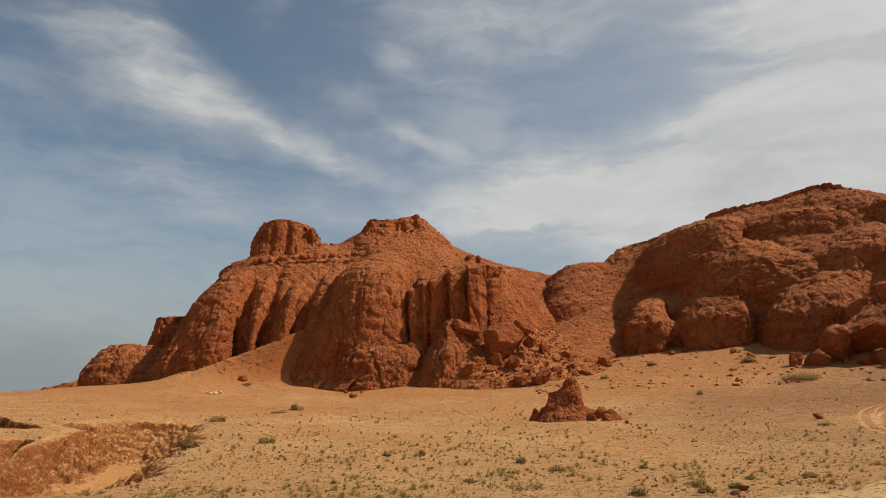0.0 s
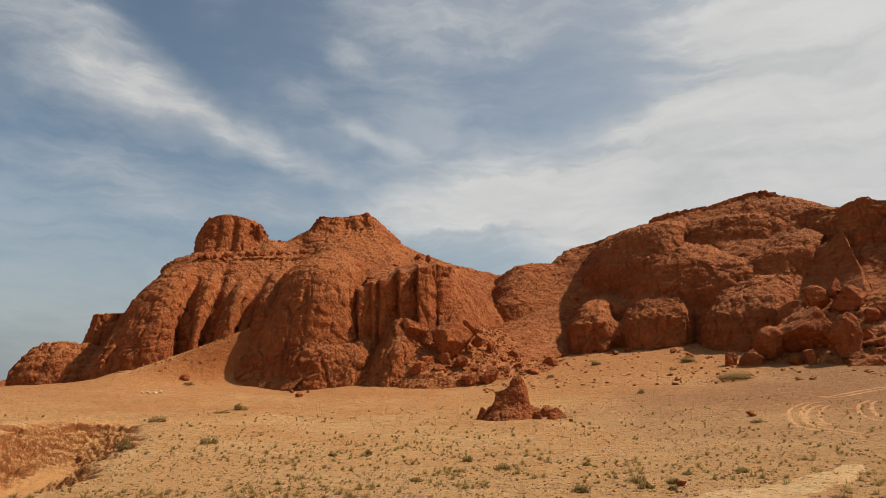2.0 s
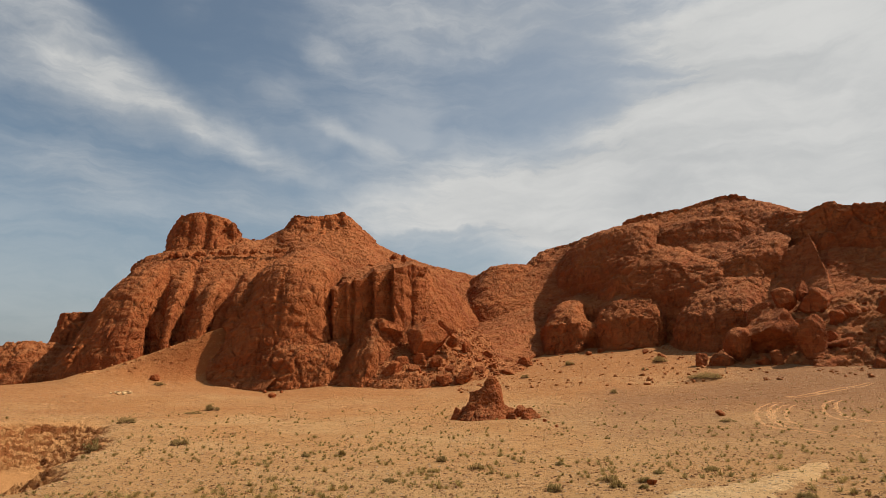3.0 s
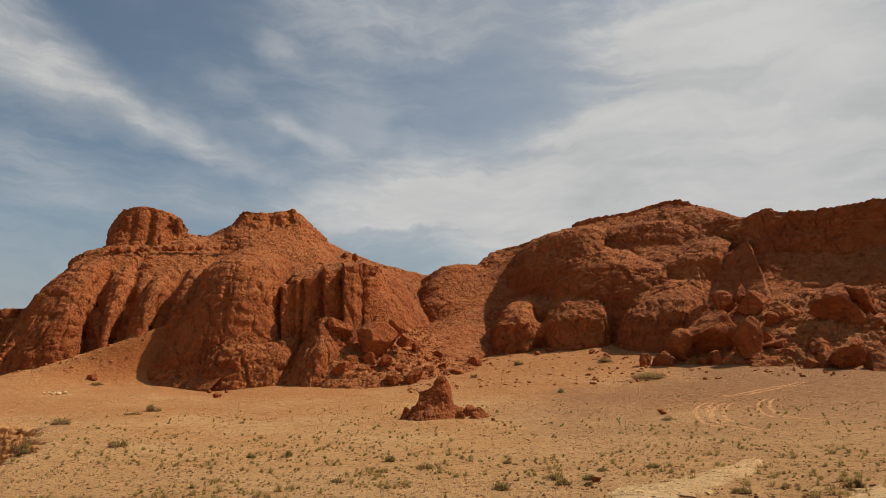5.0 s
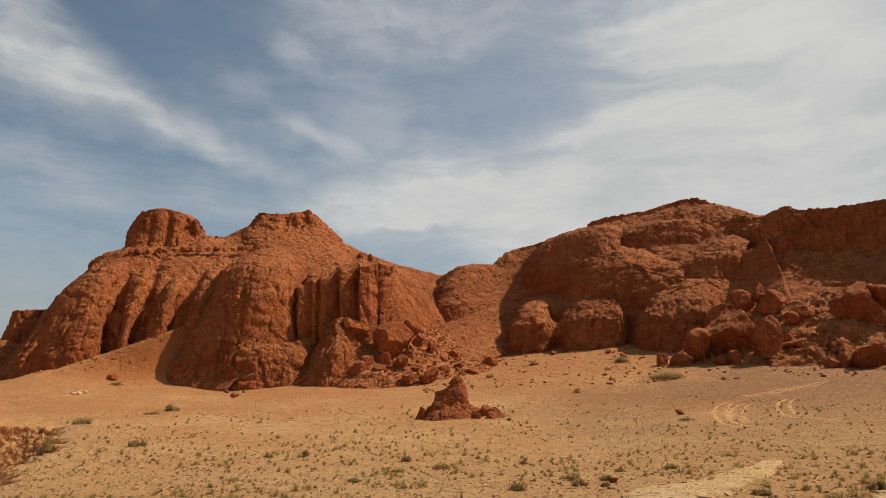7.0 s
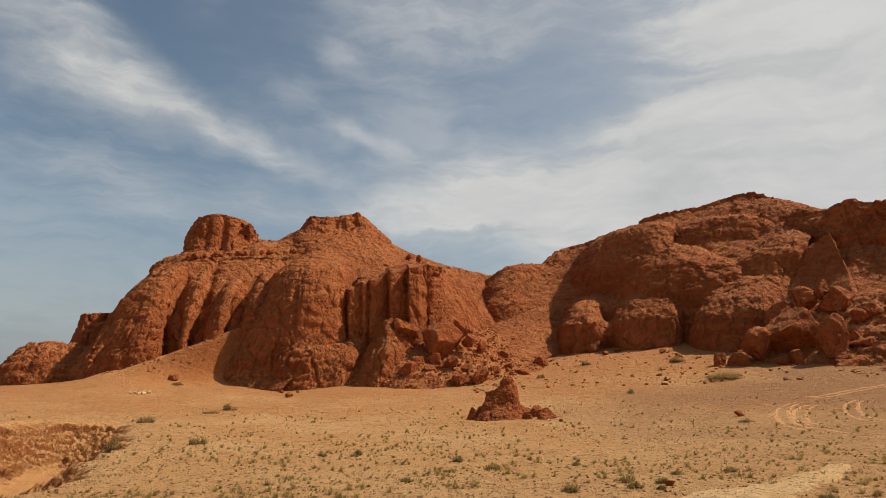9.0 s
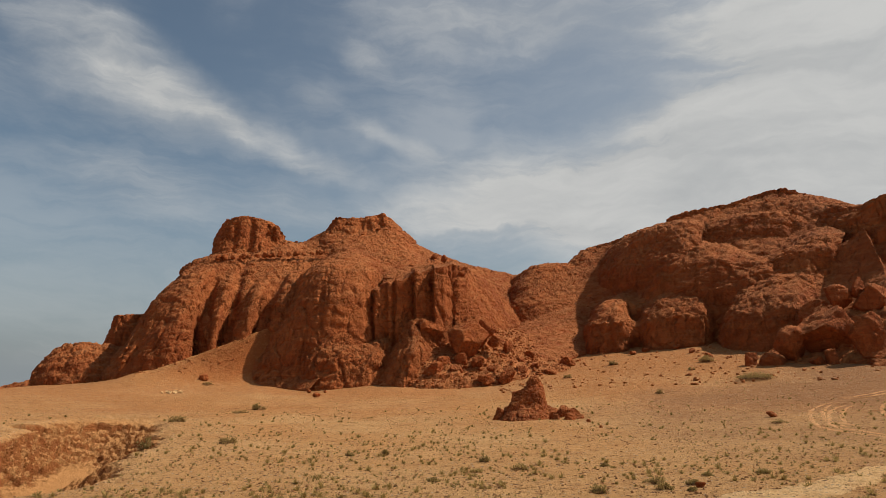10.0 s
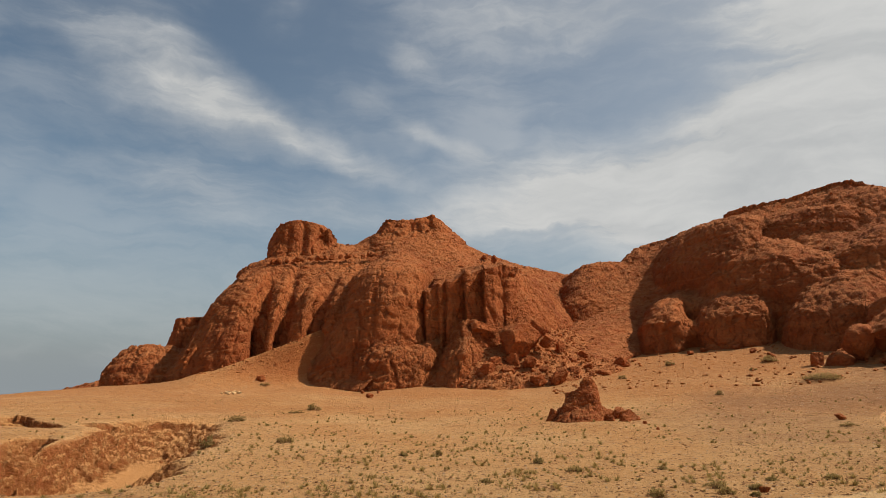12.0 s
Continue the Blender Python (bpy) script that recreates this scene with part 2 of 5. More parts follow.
# ---- tools for shapes ----
def _corner(ix, iy, iz, fx, fy, fz, seed):
    h = (ix * 374761393 + iy * 668265263 + iz * 1274126177 + seed * 974634777) & 0xFFFFFFFF
    h = ((h ^ (h >> 13)) * 1274126177) & 0xFFFFFFFF
    h = (h ^ (h >> 16))
    a = (h & 1023) * (2 * np.pi / 1024)
    b = ((h >> 10) & 1023) / 511.5 - 1.0
    r = np.sqrt(np.maximum(0.0, 1 - b * b))
    return r * np.cos(a) * fx + r * np.sin(a) * fy + b * fz


def perlin(p, seed=0):
    """Gradient noise, about -0.7 to 0.7, at the rows of p."""
    base = np.floor(p)
    f = p - base
    i = base.astype(np.int64)
    w = f * f * f * (f * (f * 6 - 15) + 10)
    total = 0
    for dx in (0, 1):
        for dy in (0, 1):
            for dz in (0, 1):
                g = _corner(i[:, 0] + dx, i[:, 1] + dy, i[:, 2] + dz, f[:, 0] - dx, f[:, 1] - dy, f[:, 2] - dz, seed)
                total = total + g * (w[:, 0] if dx else 1 - w[:, 0]) * (w[:, 1] if dy else 1 - w[:, 1]) * (w[:, 2] if dz else 1 - w[:, 2])
    return total


def fbm(p, seed=0, octaves=4, gain=0.5, ridged=False):
    total, amp, norm = 0, 1.0, 0
    for k in range(octaves):
        v = perlin(p * 2.0 ** k + 17.3 * k, seed + k)
        total = total + amp * (1 - 2.6 * np.abs(v) if ridged else v * 1.5)
        norm += amp
        amp *= gain
    return total / norm


def smooth(x, a, b):
    t = np.clip((x - a) / (b - a), 0, 1)
    return t * t * (3 - 2 * t)


def glide(points, count, sharp=False):
    """`count` places along a smooth (or an angular) line through the points, evenly by length."""
    p = np.array(points, float)
    if sharp:
        run = np.concatenate([[0], np.cumsum(np.linalg.norm(np.diff(p, axis=0), axis=1))])
        at = np.linspace(0, run[-1], count)
        return np.stack([np.interp(at, run, p[:, k]) for k in range(3)], 1)
    ends = np.vstack([2 * p[0] - p[1], p, 2 * p[-1] - p[-2]])
    out = []
    for k in range(len(p) - 1):
        a, b, c, d = ends[k:k + 4]
        t = np.linspace(0, 1, 24, endpoint=False)[:, None]
        out.append(0.5 * (2 * b + (c - a) * t + (2 * a - 5 * b + 4 * c - d) * t ** 2 + (3 * b - a - 3 * c + d) * t ** 3))
    line = np.vstack(out + [p[-1:]])
    run = np.concatenate([[0], np.cumsum(np.linalg.norm(np.diff(line, axis=0), axis=1))])
    at = np.linspace(0, run[-1], count)
    return np.stack([np.interp(at, run, line[:, k]) for k in range(3)], 1)


def grid_mesh(name, g, mat, wrap=False):
    """A mesh from a grid of places g[row, column]."""
    v, u = g.shape[:2]
    idx = np.arange(v * u).reshape(v, u)
    if wrap:
        idx = np.hstack([idx, idx[:, :1]])
    quads = np.stack([idx[:-1, :-1], idx[:-1, 1:], idx[1:, 1:], idx[1:, :-1]], -1).reshape(-1, 4)
    mesh = bpy.data.meshes.new(name)
    mesh.vertices.add(v * u)
    mesh.vertices.foreach_set("co", g.reshape(-1).astype(np.float32))
    mesh.loops.add(len(quads) * 4)
    mesh.loops.foreach_set("vertex_index", quads.reshape(-1).astype(np.int32))
    mesh.polygons.add(len(quads))
    mesh.polygons.foreach_set("loop_start", np.arange(0, len(quads) * 4, 4, dtype=np.int32))
    mesh.update(calc_edges=True)
    mesh.materials.append(mat)
    mesh.polygons.foreach_set("use_smooth", np.ones(len(quads), bool))
    return mesh


def normals(g):
    du = np.gradient(g, axis=1)
    dv = np.gradient(g, axis=0)
    m = np.cross(du, dv)
    return m / np.maximum(np.linalg.norm(m, axis=2, keepdims=True), 1e-9)


def empty(name, at=(0, 0, 0)):
    ob = new(name)
    ob.empty_display_size = 1.0
    ob.location = at
    return ob


def part(name, mesh, parent, label="", kind=""):
    ob = new(name, mesh)
    ob.parent = parent
    ob.matrix_parent_inverse = Matrix.Translation(-Vector(parent.location))
    return tagged(ob, label, kind=kind)


def billow(p, seed=0, octaves=3, gain=0.5):
    """Rounded swells with sharp creases between them, about 0 to 1."""
    total, amp, norm = 0, 1.0, 0
    for k in range(octaves):
        total = total + amp * np.minimum(np.abs(perlin(p * 2.0 ** k + 9.1 * k, seed + k)) * 2.2, 1.2)
        norm += amp
        amp *= gain
    return total / norm


def blocks(p, seed=0):
    """Broken blocks: a value of its own for each cell, and how near its edge is."""
    base = np.floor(p).astype(np.int64)
    near = np.full(len(p), 9.0)
    next_near = np.full(len(p), 9.0)
    value = np.zeros(len(p))
    for dx in (-1, 0, 1):
        for dy in (-1, 0, 1):
            for dz in (-1, 0, 1):
                c = base + (dx, dy, dz)
                h = (c[:, 0] * 374761393 + c[:, 1] * 668265263 + c[:, 2] * 2147483647 + seed * 974634777) & 0xFFFFFFFF
                h = ((h ^ (h >> 13)) * 1274126177) & 0xFFFFFFFF
                h = h ^ (h >> 16)
                d = (c[:, 0] + (h & 255) / 255.0 - p[:, 0]) ** 2 + (c[:, 1] + ((h >> 8) & 255) / 255.0 - p[:, 1]) ** 2 \
                    + (c[:, 2] + ((h >> 16) & 255) / 255.0 - p[:, 2]) ** 2
                closer = d < near
                next_near = np.where(closer, near, np.minimum(next_near, d))
                value = np.where(closer, ((h >> 3) & 1023) / 1023.0, value)
                near = np.where(closer, d, near)
    return value, np.sqrt(next_near) - np.sqrt(near)


def rock_mass(name, parent, rails, label="", cell=0.22, lumps=0.4, lump_size=7.0, hum=0.11, hum_size=1.8, block=0.16, block_size=1.3, ledge=0.11,
              rills=0.15, rill_size=2.2, fissure=0.5, joint=0.26, joint_size=3.4, rough=0.10, seed=0, behind=(0, 14), dip=-2.0, low=-3.0, bend=0.45, cracks=(), sharp=False, mat=None):
    """A body of rock lofted through rails from its foot up to its crest, then over and down at the back. Weather shapes it: swells
    and creases, hummocks, broken blocks, upright rills and fissures, and cracks from place to place (two ends, half width, depth)."""
    rails = [np.array(r, float) for r in rails]
    foot = rails[0].copy()
    foot[:, 2] = low
    back = rails[-1] + (*behind, dip)
    tail = rails[-1] + (behind[0] * 2.2, behind[1] * 2.2, 0.0)
    tail[:, 2] = low
    front = [foot] + rails
    length = max(np.linalg.norm(np.diff(r, axis=0), axis=1).sum() for r in rails)
    nu = int(length / cell) + 2
    lines = np.stack([glide(r, nu, sharp) for r in front + [back, tail]])
    spans = []
    for k, (a, b) in enumerate(zip(lines[:-1], lines[1:])):
        size = cell * 2 if k == 0 else cell if k < len(front) - 1 else cell * 3
        spans.append(max(2, int(np.linalg.norm(b - a, axis=1).mean() / size)))
    ends = np.concatenate([lines[:1] * 2 - lines[1:2], lines, lines[-1:] * 2 - lines[-2:-1]])
    rows = []
    for k, m in enumerate(spans):
        a, b, c, d = ends[k:k + 4]
        for t in np.linspace(0, 1, m, endpoint=False):
            curve = 0.5 * (2 * b + (c - a) * t + (2 * a - 5 * b + 4 * c - d) * t ** 2 + (3 * b - a - 3 * c + d) * t ** 3)
            rows.append(bend * curve + (1 - bend) * (b + (c - b) * t))
    rows.append(lines[-1])
    g = np.stack(rows)
    nrm = normals(g)
    p = g.reshape(-1, 3)
    upright = smooth(1 - np.abs(nrm[..., 2]).reshape(-1), 0.15, 0.7)
    warp = np.stack([perlin(p / 3.5, seed + 3), perlin(p / 3.5, seed + 4), perlin(p / 3.5, seed + 5)], 1)
    q = p + 1.6 * warp
    shift = lumps * (1.1 * fbm(p / lump_size, seed, 3, 0.5) + 0.45 * (billow(p / lump_size, seed + 2, 2) - 0.42))
    if hum:
        shift += hum * (0.9 * fbm(q / hum_size, seed + 7, 3, 0.6) - 0.7 * (billow(q / hum_size, seed + 9, 2, 0.55) - 0.4))
    if block:
        value, edge = blocks(q / (block_size, block_size, block_size * 1.5), seed + 50)
        shift += block * (value - 0.5) - 0.8 * block * np.exp(-(edge / 0.11) ** 2)
    if joint:
        value, edge = blocks((p + 0.7 * warp) / (joint_size, joint_size, joint_size * 1.5), seed + 55)
        shift += joint * (value - 0.5) - 0.9 * joint * np.exp(-(edge / 0.06) ** 2)
    if rills:
        run = q / (rill_size, rill_size * 2.5, rill_size * 6)
        shift += rills * upright * (0.5 * (billow(run, seed + 20, 3, 0.5) - 0.4) + 0.7 * fbm(run, seed + 24, 3, 0.5))
    if fissure:
        thin = perlin((p + 0.8 * warp) / (4.5, 4.5, 30.0), seed + 30)
        shift -= fissure * upright * np.exp(-(thin / 0.03) ** 2) * smooth(perlin(p / 9.0, seed + 31), -0.25, 0.15)
    shift += rough * fbm(p / 0.8, seed + 40, 3, 0.7)
    value, edge = blocks(q / 0.75, seed + 60)
    shift += rough * (1.2 * (value - 0.5) - 0.5 * np.exp(-(edge / 0.15) ** 2)) * smooth(perlin(p / 6.0, seed + 61), -0.25, 0.2)
    if ledge:
        bed = p[:, 2] / 1.9 + 0.9 * perlin(p / 9.0, seed + 70) + 0.25 * warp[:, 0]
        step = bed % 1.0
        own = np.abs(np.sin(np.floor(bed) * 12.99 + seed))
        shift += ledge * own * (smooth(step, 0.0, 0.2) - 1.3 * smooth(step, 0.55, 1.0)) * smooth(perlin(p / 5.0, seed + 71), -0.25, 0.15)
    for (a, b, half, deep) in cracks:
        a, b = np.array(a, float), np.array(b, float)
        t = np.clip(((p - a) @ (b - a)) / ((b - a) @ (b - a)), 0, 1)
        away = p - (a + t[:, None] * (b - a)) + 0.3 * warp
        side = np.hypot(away[:, 0], away[:, 1] * 0.5)
        shift -= deep * np.exp(-(side / half) ** 2) * np.exp(-(away[:, 2] / 2.0) ** 2)
    g = g + nrm * shift.reshape(g.shape[:2])[..., None]
    return part(name, grid_mesh(name, g, mat or ROCK), parent, label)


def boulder_mesh(name, size, seed, facets=9, sub=5, mat=None, grain=0.065):
    """A block with split faces and worn edges; its foot is at z = 0."""
    rnd = random.Random(seed)
    bm = bmesh.new()
    bmesh.ops.create_icosphere(bm, subdivisions=sub, radius=1.0)
    p = np.array([v.co[:] for v in bm.verts])
    for k in range(facets):
        way = np.array([rnd.gauss(0, 1), rnd.gauss(0, 1), rnd.gauss(0, 0.7)])
        way /= np.linalg.norm(way)
        over = np.maximum(0, p @ way - rnd.uniform(0.42, 0.80))
        p = p - over[:, None] * way
    p = p / np.abs(p).max(axis=0)
    p = p * np.array(size) / 2
    unit = p / np.maximum(np.linalg.norm(p, axis=1, keepdims=True), 1e-6)
    s = float(np.mean(size))
    p = p + unit * (s * grain * (1.6 * fbm(p / (s * 0.35), seed, 4, 0.6) + 0.8 * (billow(p / (s * 0.22), seed + 9, 3) - 0.4)))[:, None]
    p[:, 2] -= p[:, 2].min() + 0.12 * size[2]
    for v, co in zip(bm.verts, p):
        v.co = co
    for f in bm.faces:
        f.smooth = True
    mesh = bpy.data.meshes.new(name)
    bm.to_mesh(mesh)
    bm.free()
    mesh.materials.append(mat or BLOCK)
    return mesh


GULLY = [(-27.2, 63.5, 0.3), (-27.3, 60.5, 1.2), (-26.2, 55.7, 2.0), (-23.8, 49.6, 2.3), (-22.5, 44.6, 2.5), (-22.0, 40.9, 2.6), (-21.3, 37.0, 2.7), (-19.0, 30.0, 2.7)]
LIP = [(-42.0, 61.0, 0.5), (-39.0, 57.8, 0.9), (-36.4, 55.6, 0.8), (-34.4, 54.6, 0.2)]


RAMP = [(-43.3, 114, 5.8), (-38.9, 115, 7.8), (-35.0, 115.5, 9.2), (-29.7, 116.5, 11.5), (-23.7, 119, 14.4)]      # crest of the sand ramp between two buttresses
APRON = [(-47.6, 112.3, 0.70, 7.0), (-41.5, 111.5, 1.04, 7.0), (-16.5, 102.7, -0.48, 6.0), (10.0, 98.5, -0.53, 7.0), (26.6, 109.8, -0.25, 7.0), (40.3, 124.6, 0.07, 7.0)]     # sand banked against the foot of the butte: place, height, spread


def carve(x, y, line, floor, west, east):
    """How far a wash has cut down: its floor half width, and the widths of its two banks."""
    best = np.full(x.shape, 1e9)
    cut = np.zeros(x.shape)
    for (x0, y0, d0), (x1, y1, d1) in zip(line[:-1], line[1:]):
        ex, ey = x1 - x0, y1 - y0
        t = np.clip(((x - x0) * ex + (y - y0) * ey) / (ex * ex + ey * ey), 0, 1)
        ax, ay = x - x0 - t * ex, y - y0 - t * ey
        d = np.hypot(ax, ay)
        left = ex * ay - ey * ax > 0
        depth = (d0 + (d1 - d0) * t) * (1 - smooth(d, floor, floor + np.where(left, west, east)))
        nearer = d < best
        cut = np.where(nearer, depth, cut)
        best = np.where(nearer, d, best)
    return cut


SCARPS = [[(-24.8, 57.0, 1.0), (-22.6, 54.0, 1.3), (-20.4, 52.0, 0.8)], [(-21.4, 49.0, 1.7), (-19.6, 45.8, 1.5), (-17.6, 43.6, 0.5)], [(-18.6, 36.5, 1.9), (-16.6, 34.4, 1.6), (-14.6, 31.4, 0.5)],
          [(-29.0, 45.0, 0.9), (-27.4, 41.0, 1.9), (-26.6, 37.0, 2.2)], [(-31.5, 58.0, 0.7), (-29.6, 59.2, 1.0), (-27.6, 62.2, 0.7)]]


def wash_cut(x, y):
    """How deep the dry wash, its side cuts and its small scarps lie under the plain."""
    x, y = np.asarray(x, float), np.asarray(y, float)
    p = np.stack([x, y, 0 * x], -1).reshape(-1, 3)
    wx, wy = fbm(p / 4.0, 61, 4, 0.6).reshape(x.shape), fbm(p / 4.0, 62, 4, 0.6).reshape(x.shape)
    fx = fbm(p / 1.1, 63, 3, 0.6).reshape(x.shape)
    bx, by = x + 1.2 * wx + 0.35 * fx, y + 1.2 * wy
    cut = carve(bx, by, GULLY, 0.7, 5.5, 5.0)
    cut = np.maximum(cut, carve(bx, by, LIP, 0.4, 0.4, 3.0))
    bx, by = x + 0.6 * wx + 0.25 * fx, y + 0.6 * wy
    for line in SCARPS:
        cut = np.maximum(cut, carve(bx, by, line, 0.3, 0.5, 2.8))
    return cut


def ramp_lift(x, y):
    """The sand ramp between two buttresses: the height of its crest, and how far it holds at a place."""
    rx, ry, rz = (np.array(c) for c in zip(*RAMP))
    near = np.minimum(y - np.interp(x, rx, ry), 0.0)
    fade = np.exp(-(near / np.interp(x, rx, (7.0, 6.0, 5.0, 4.5, 4.0))) ** 2) * smooth(x, rx[0] - 6, rx[0]) * (1 - smooth(x, rx[-1], rx[-1] + 9))
    return np.interp(x, rx, rz), fade * (1 - smooth(y, 125, 135))


def ground_height(x, y):
    """The plain: level near the eye, rising to the cliffs and to the terrace, cut by a dry wash, falling away past the last butte."""
    x, y = np.asarray(x, float), np.asarray(y, float)
    a, b = np.clip(x, -95, 85) / 100, np.clip(y, -40, 140) / 100
    z = (1.28 + 1.17 * a - 6.04 * b + 8.89 * a * a - 1.90 * a * b + 5.26 * b * b - 1.04 * a ** 3 + 0.84 * a * a * b + 3.90 * a * b * b + 4.80 * b ** 3 - 9.22 * a ** 4 + 4.79 * a ** 3 * b + 1.78 * a * a * b * b + 0.99 * a * b ** 3 - 2.44 * b ** 4)
    z = np.where(y < 15, z * smooth(y, -40, 15) + 0.3 * (1 - smooth(y, -40, 15)), z)
    r = np.hypot(x, y)
    for (ax, ay, lift, wide) in APRON:
        z = z + lift * np.exp(-((x - ax) ** 2 + (y - ay) ** 2) / wide ** 2)
    crest, fade = ramp_lift(x, y)
    z = z + np.maximum(crest - z, 0.0) * fade
    z = z * (1 - smooth(r, 140, 300)) - 9.0 * smooth(r, 140, 300) - 0.026 * np.maximum(r - 320, 0)
    p = np.stack([x, y, 0 * x], -1).reshape(-1, 3)
    far = 1 - smooth(r, 180, 400)
    z = z + far * (0.30 * fbm(p / 16, 3, 3) + 0.09 * fbm(p / 2.6, 5, 2)).reshape(x.shape)
    z = z + (1 - smooth(r, 35, 75)) * 0.05 * fbm(p / 0.55, 6, 2).reshape(x.shape)
    cut = wash_cut(x, y)
    bank = smooth(cut, 0.08, 0.5) * (1 - smooth(cut, 2.0, 2.4))
    step = (billow(p / 1.8, 71, 4, 0.6) - 0.4).reshape(x.shape)
    rill = (0.45 * fbm(p / 0.9, 75, 4, 0.65) + 0.9 * (billow((p + 0.6 * fbm(p / 2.0, 79, 2)[:, None]) / (3.4, 0.9, 1.0), 78, 3, 0.6) - 0.4)).reshape(x.shape)
    ledge = 0.6 * (np.round(cut / 0.4) * 0.4 - cut)
    value, edge = blocks(p / (1.5, 1.5, 1.0), 77)
    broken = (0.3 * (value - 0.5) - 0.2 * np.exp(-(edge / 0.10) ** 2)).reshape(x.shape) if len(p) > 50 else 0.0
    shard = (0.5 - np.abs(fbm(p / (0.55, 0.9, 1.0), 81, 3, 0.65))).reshape(x.shape)
    return z - cut + bank * (0.5 * shard - 0.2 + 0.9 * broken + 0.6 * step + 0.9 * ledge + 0.8 * rill)


# ---- the plain ----
def plain():
    turns = np.radians(np.concatenate([np.linspace(-180, -42, 60, endpoint=False), np.linspace(-42, 52, 760, endpoint=False),
                                       np.linspace(52, 180, 60, endpoint=False)]))
    reach = np.concatenate([np.geomspace(0.02, 18, 20, endpoint=False), np.geomspace(18, 150, 500, endpoint=False), np.geomspace(150, 4500, 50)])
    r, a = np.meshgrid(reach, turns, indexing="ij")
    x, y = 0.3 + r * np.sin(a), -1.0 + r * np.cos(a)
    g = np.stack([x, y, ground_height(x, y)], -1)
    mesh = grid_mesh("ground", g[::-1], SAND, wrap=True)
    raw = mesh.attributes.new("raw_earth", "FLOAT", "POINT")
    raw.data.foreach_set("value", np.maximum(smooth(wash_cut(x, y), 0.05, 0.4), 0.85 * ramp_lift(x, y)[1])[::-1].reshape(-1).astype(np.float32))
    ob = new("ground", mesh)
    return tagged(ob, "pale orange gravelly sand plain cut by a dry wash", "ground", kind="structure")


plain()

# ---- the double-topped butte ----
butte = tagged(empty("butte", (-10, 130, 2)), "tall red sandstone butte with two worn summits and steep weathered walls", "butte")
CRACKS = [((-37.9, 121.2, 19.4), (-37.1, 116.2, 13.5), 0.7, 2.2), ((-37.1, 116.2, 13.5), (-36.7, 114.2, 7.7), 0.8, 2.6), ((-38.0, 124.3, 23.0), (-37.9, 121.2, 19.4), 0.8, 1.2),
          ((-33.2, 121.6, 19.3), (-33.2, 116.9, 13.0), 0.7, 1.6), ((-33.2, 116.9, 13.0), (-33.6, 114.7, 8.5), 0.8, 2.2),
          ((-26.8, 120.1, 17.5), (-27.2, 116.9, 13.0), 0.7, 2.0), ((-27.2, 116.9, 13.0), (-28.0, 115.7, 10.2), 0.8, 2.0), ((-25.4, 125.5, 24.4), (-26.8, 120.1, 17.5), 0.8, 1.2),
          ((-34.4, 133.6, 28.1), (-33.2, 121.6, 19.3), 0.9, 1.0)]
slope = rock_mass("summit_body", butte, [
    [(-49.9, 113.3, 2.5), (-39.2, 119.3, 4.5), (-27.4, 121.7, 5.5), (-15.9, 118.9, 4.5), (-4.3, 114.9, 3.5), (6.6, 113.8, 3.4), (17.1, 124.8, 7.6), (26.3, 137.5, 12.7)],
    [(-49.4, 113.7, 6.8), (-45.5, 118.0, 14.6), (-38.4, 119.8, 17.3), (-30.3, 121.4, 18.5), (-19.7, 121.8, 18.4), (-9.0, 120.7, 18.0), (1.7, 119.0, 17.4), (10.4, 121.6, 16.1), (18.2, 130.7, 15.8), (28.4, 147.3, 18.5)],
    [(-49.7, 114.7, 7.5), (-46.9, 120.2, 16.3), (-44.0, 123.4, 21.3), (-42.3, 128.2, 25.7), (-40.6, 131.9, 28.8), (-37.3, 132.9, 29.4), (-32.2, 134.2, 29.9), (-28.7, 136.0, 30.8), (-26.2, 137.5, 31.7), (-23.3, 139.1, 32.1), (-19.2, 138.7, 31.8), (-15.5, 137.1, 31.8), (-10.5, 137.6, 32.6), (-5.6, 138.9, 33.4), (-1.1, 140.0, 33.1), (2.7, 142.0, 31.5), (8.1, 143.8, 30.2), (14.2, 148.3, 29.3), (22.1, 156.5, 29.0), (32.1, 164.9, 28.3)],
    [(-50.2, 115.6, 7.7), (-49.1, 122.5, 17.2), (-47.3, 127.5, 22.1), (-46.5, 132.1, 26.1), (-44.8, 135.8, 28.4), (-42.7, 138.6, 30.8), (-39.6, 140.5, 32.2), (-34.4, 142.9, 33.0), (-30.7, 144.8, 35.2), (-29.3, 147.1, 36.2), (-25.7, 149.8, 36.4), (-22.2, 149.4, 38.1), (-18.9, 147.8, 39.1), (-12.8, 148.4, 40.1), (-6.4, 148.9, 40.5), (-2.6, 150.0, 39.6), (2.2, 151.0, 36.3), (8.4, 150.8, 33.4), (14.9, 155.3, 32.2), (23.1, 163.4, 32.0), (33.5, 171.8, 31.4)],
], seed=1, behind=(2, 22), hum=0.22, block=0.16, rills=0.35, rill_size=3.0, joint=0.15, cracks=CRACKS)
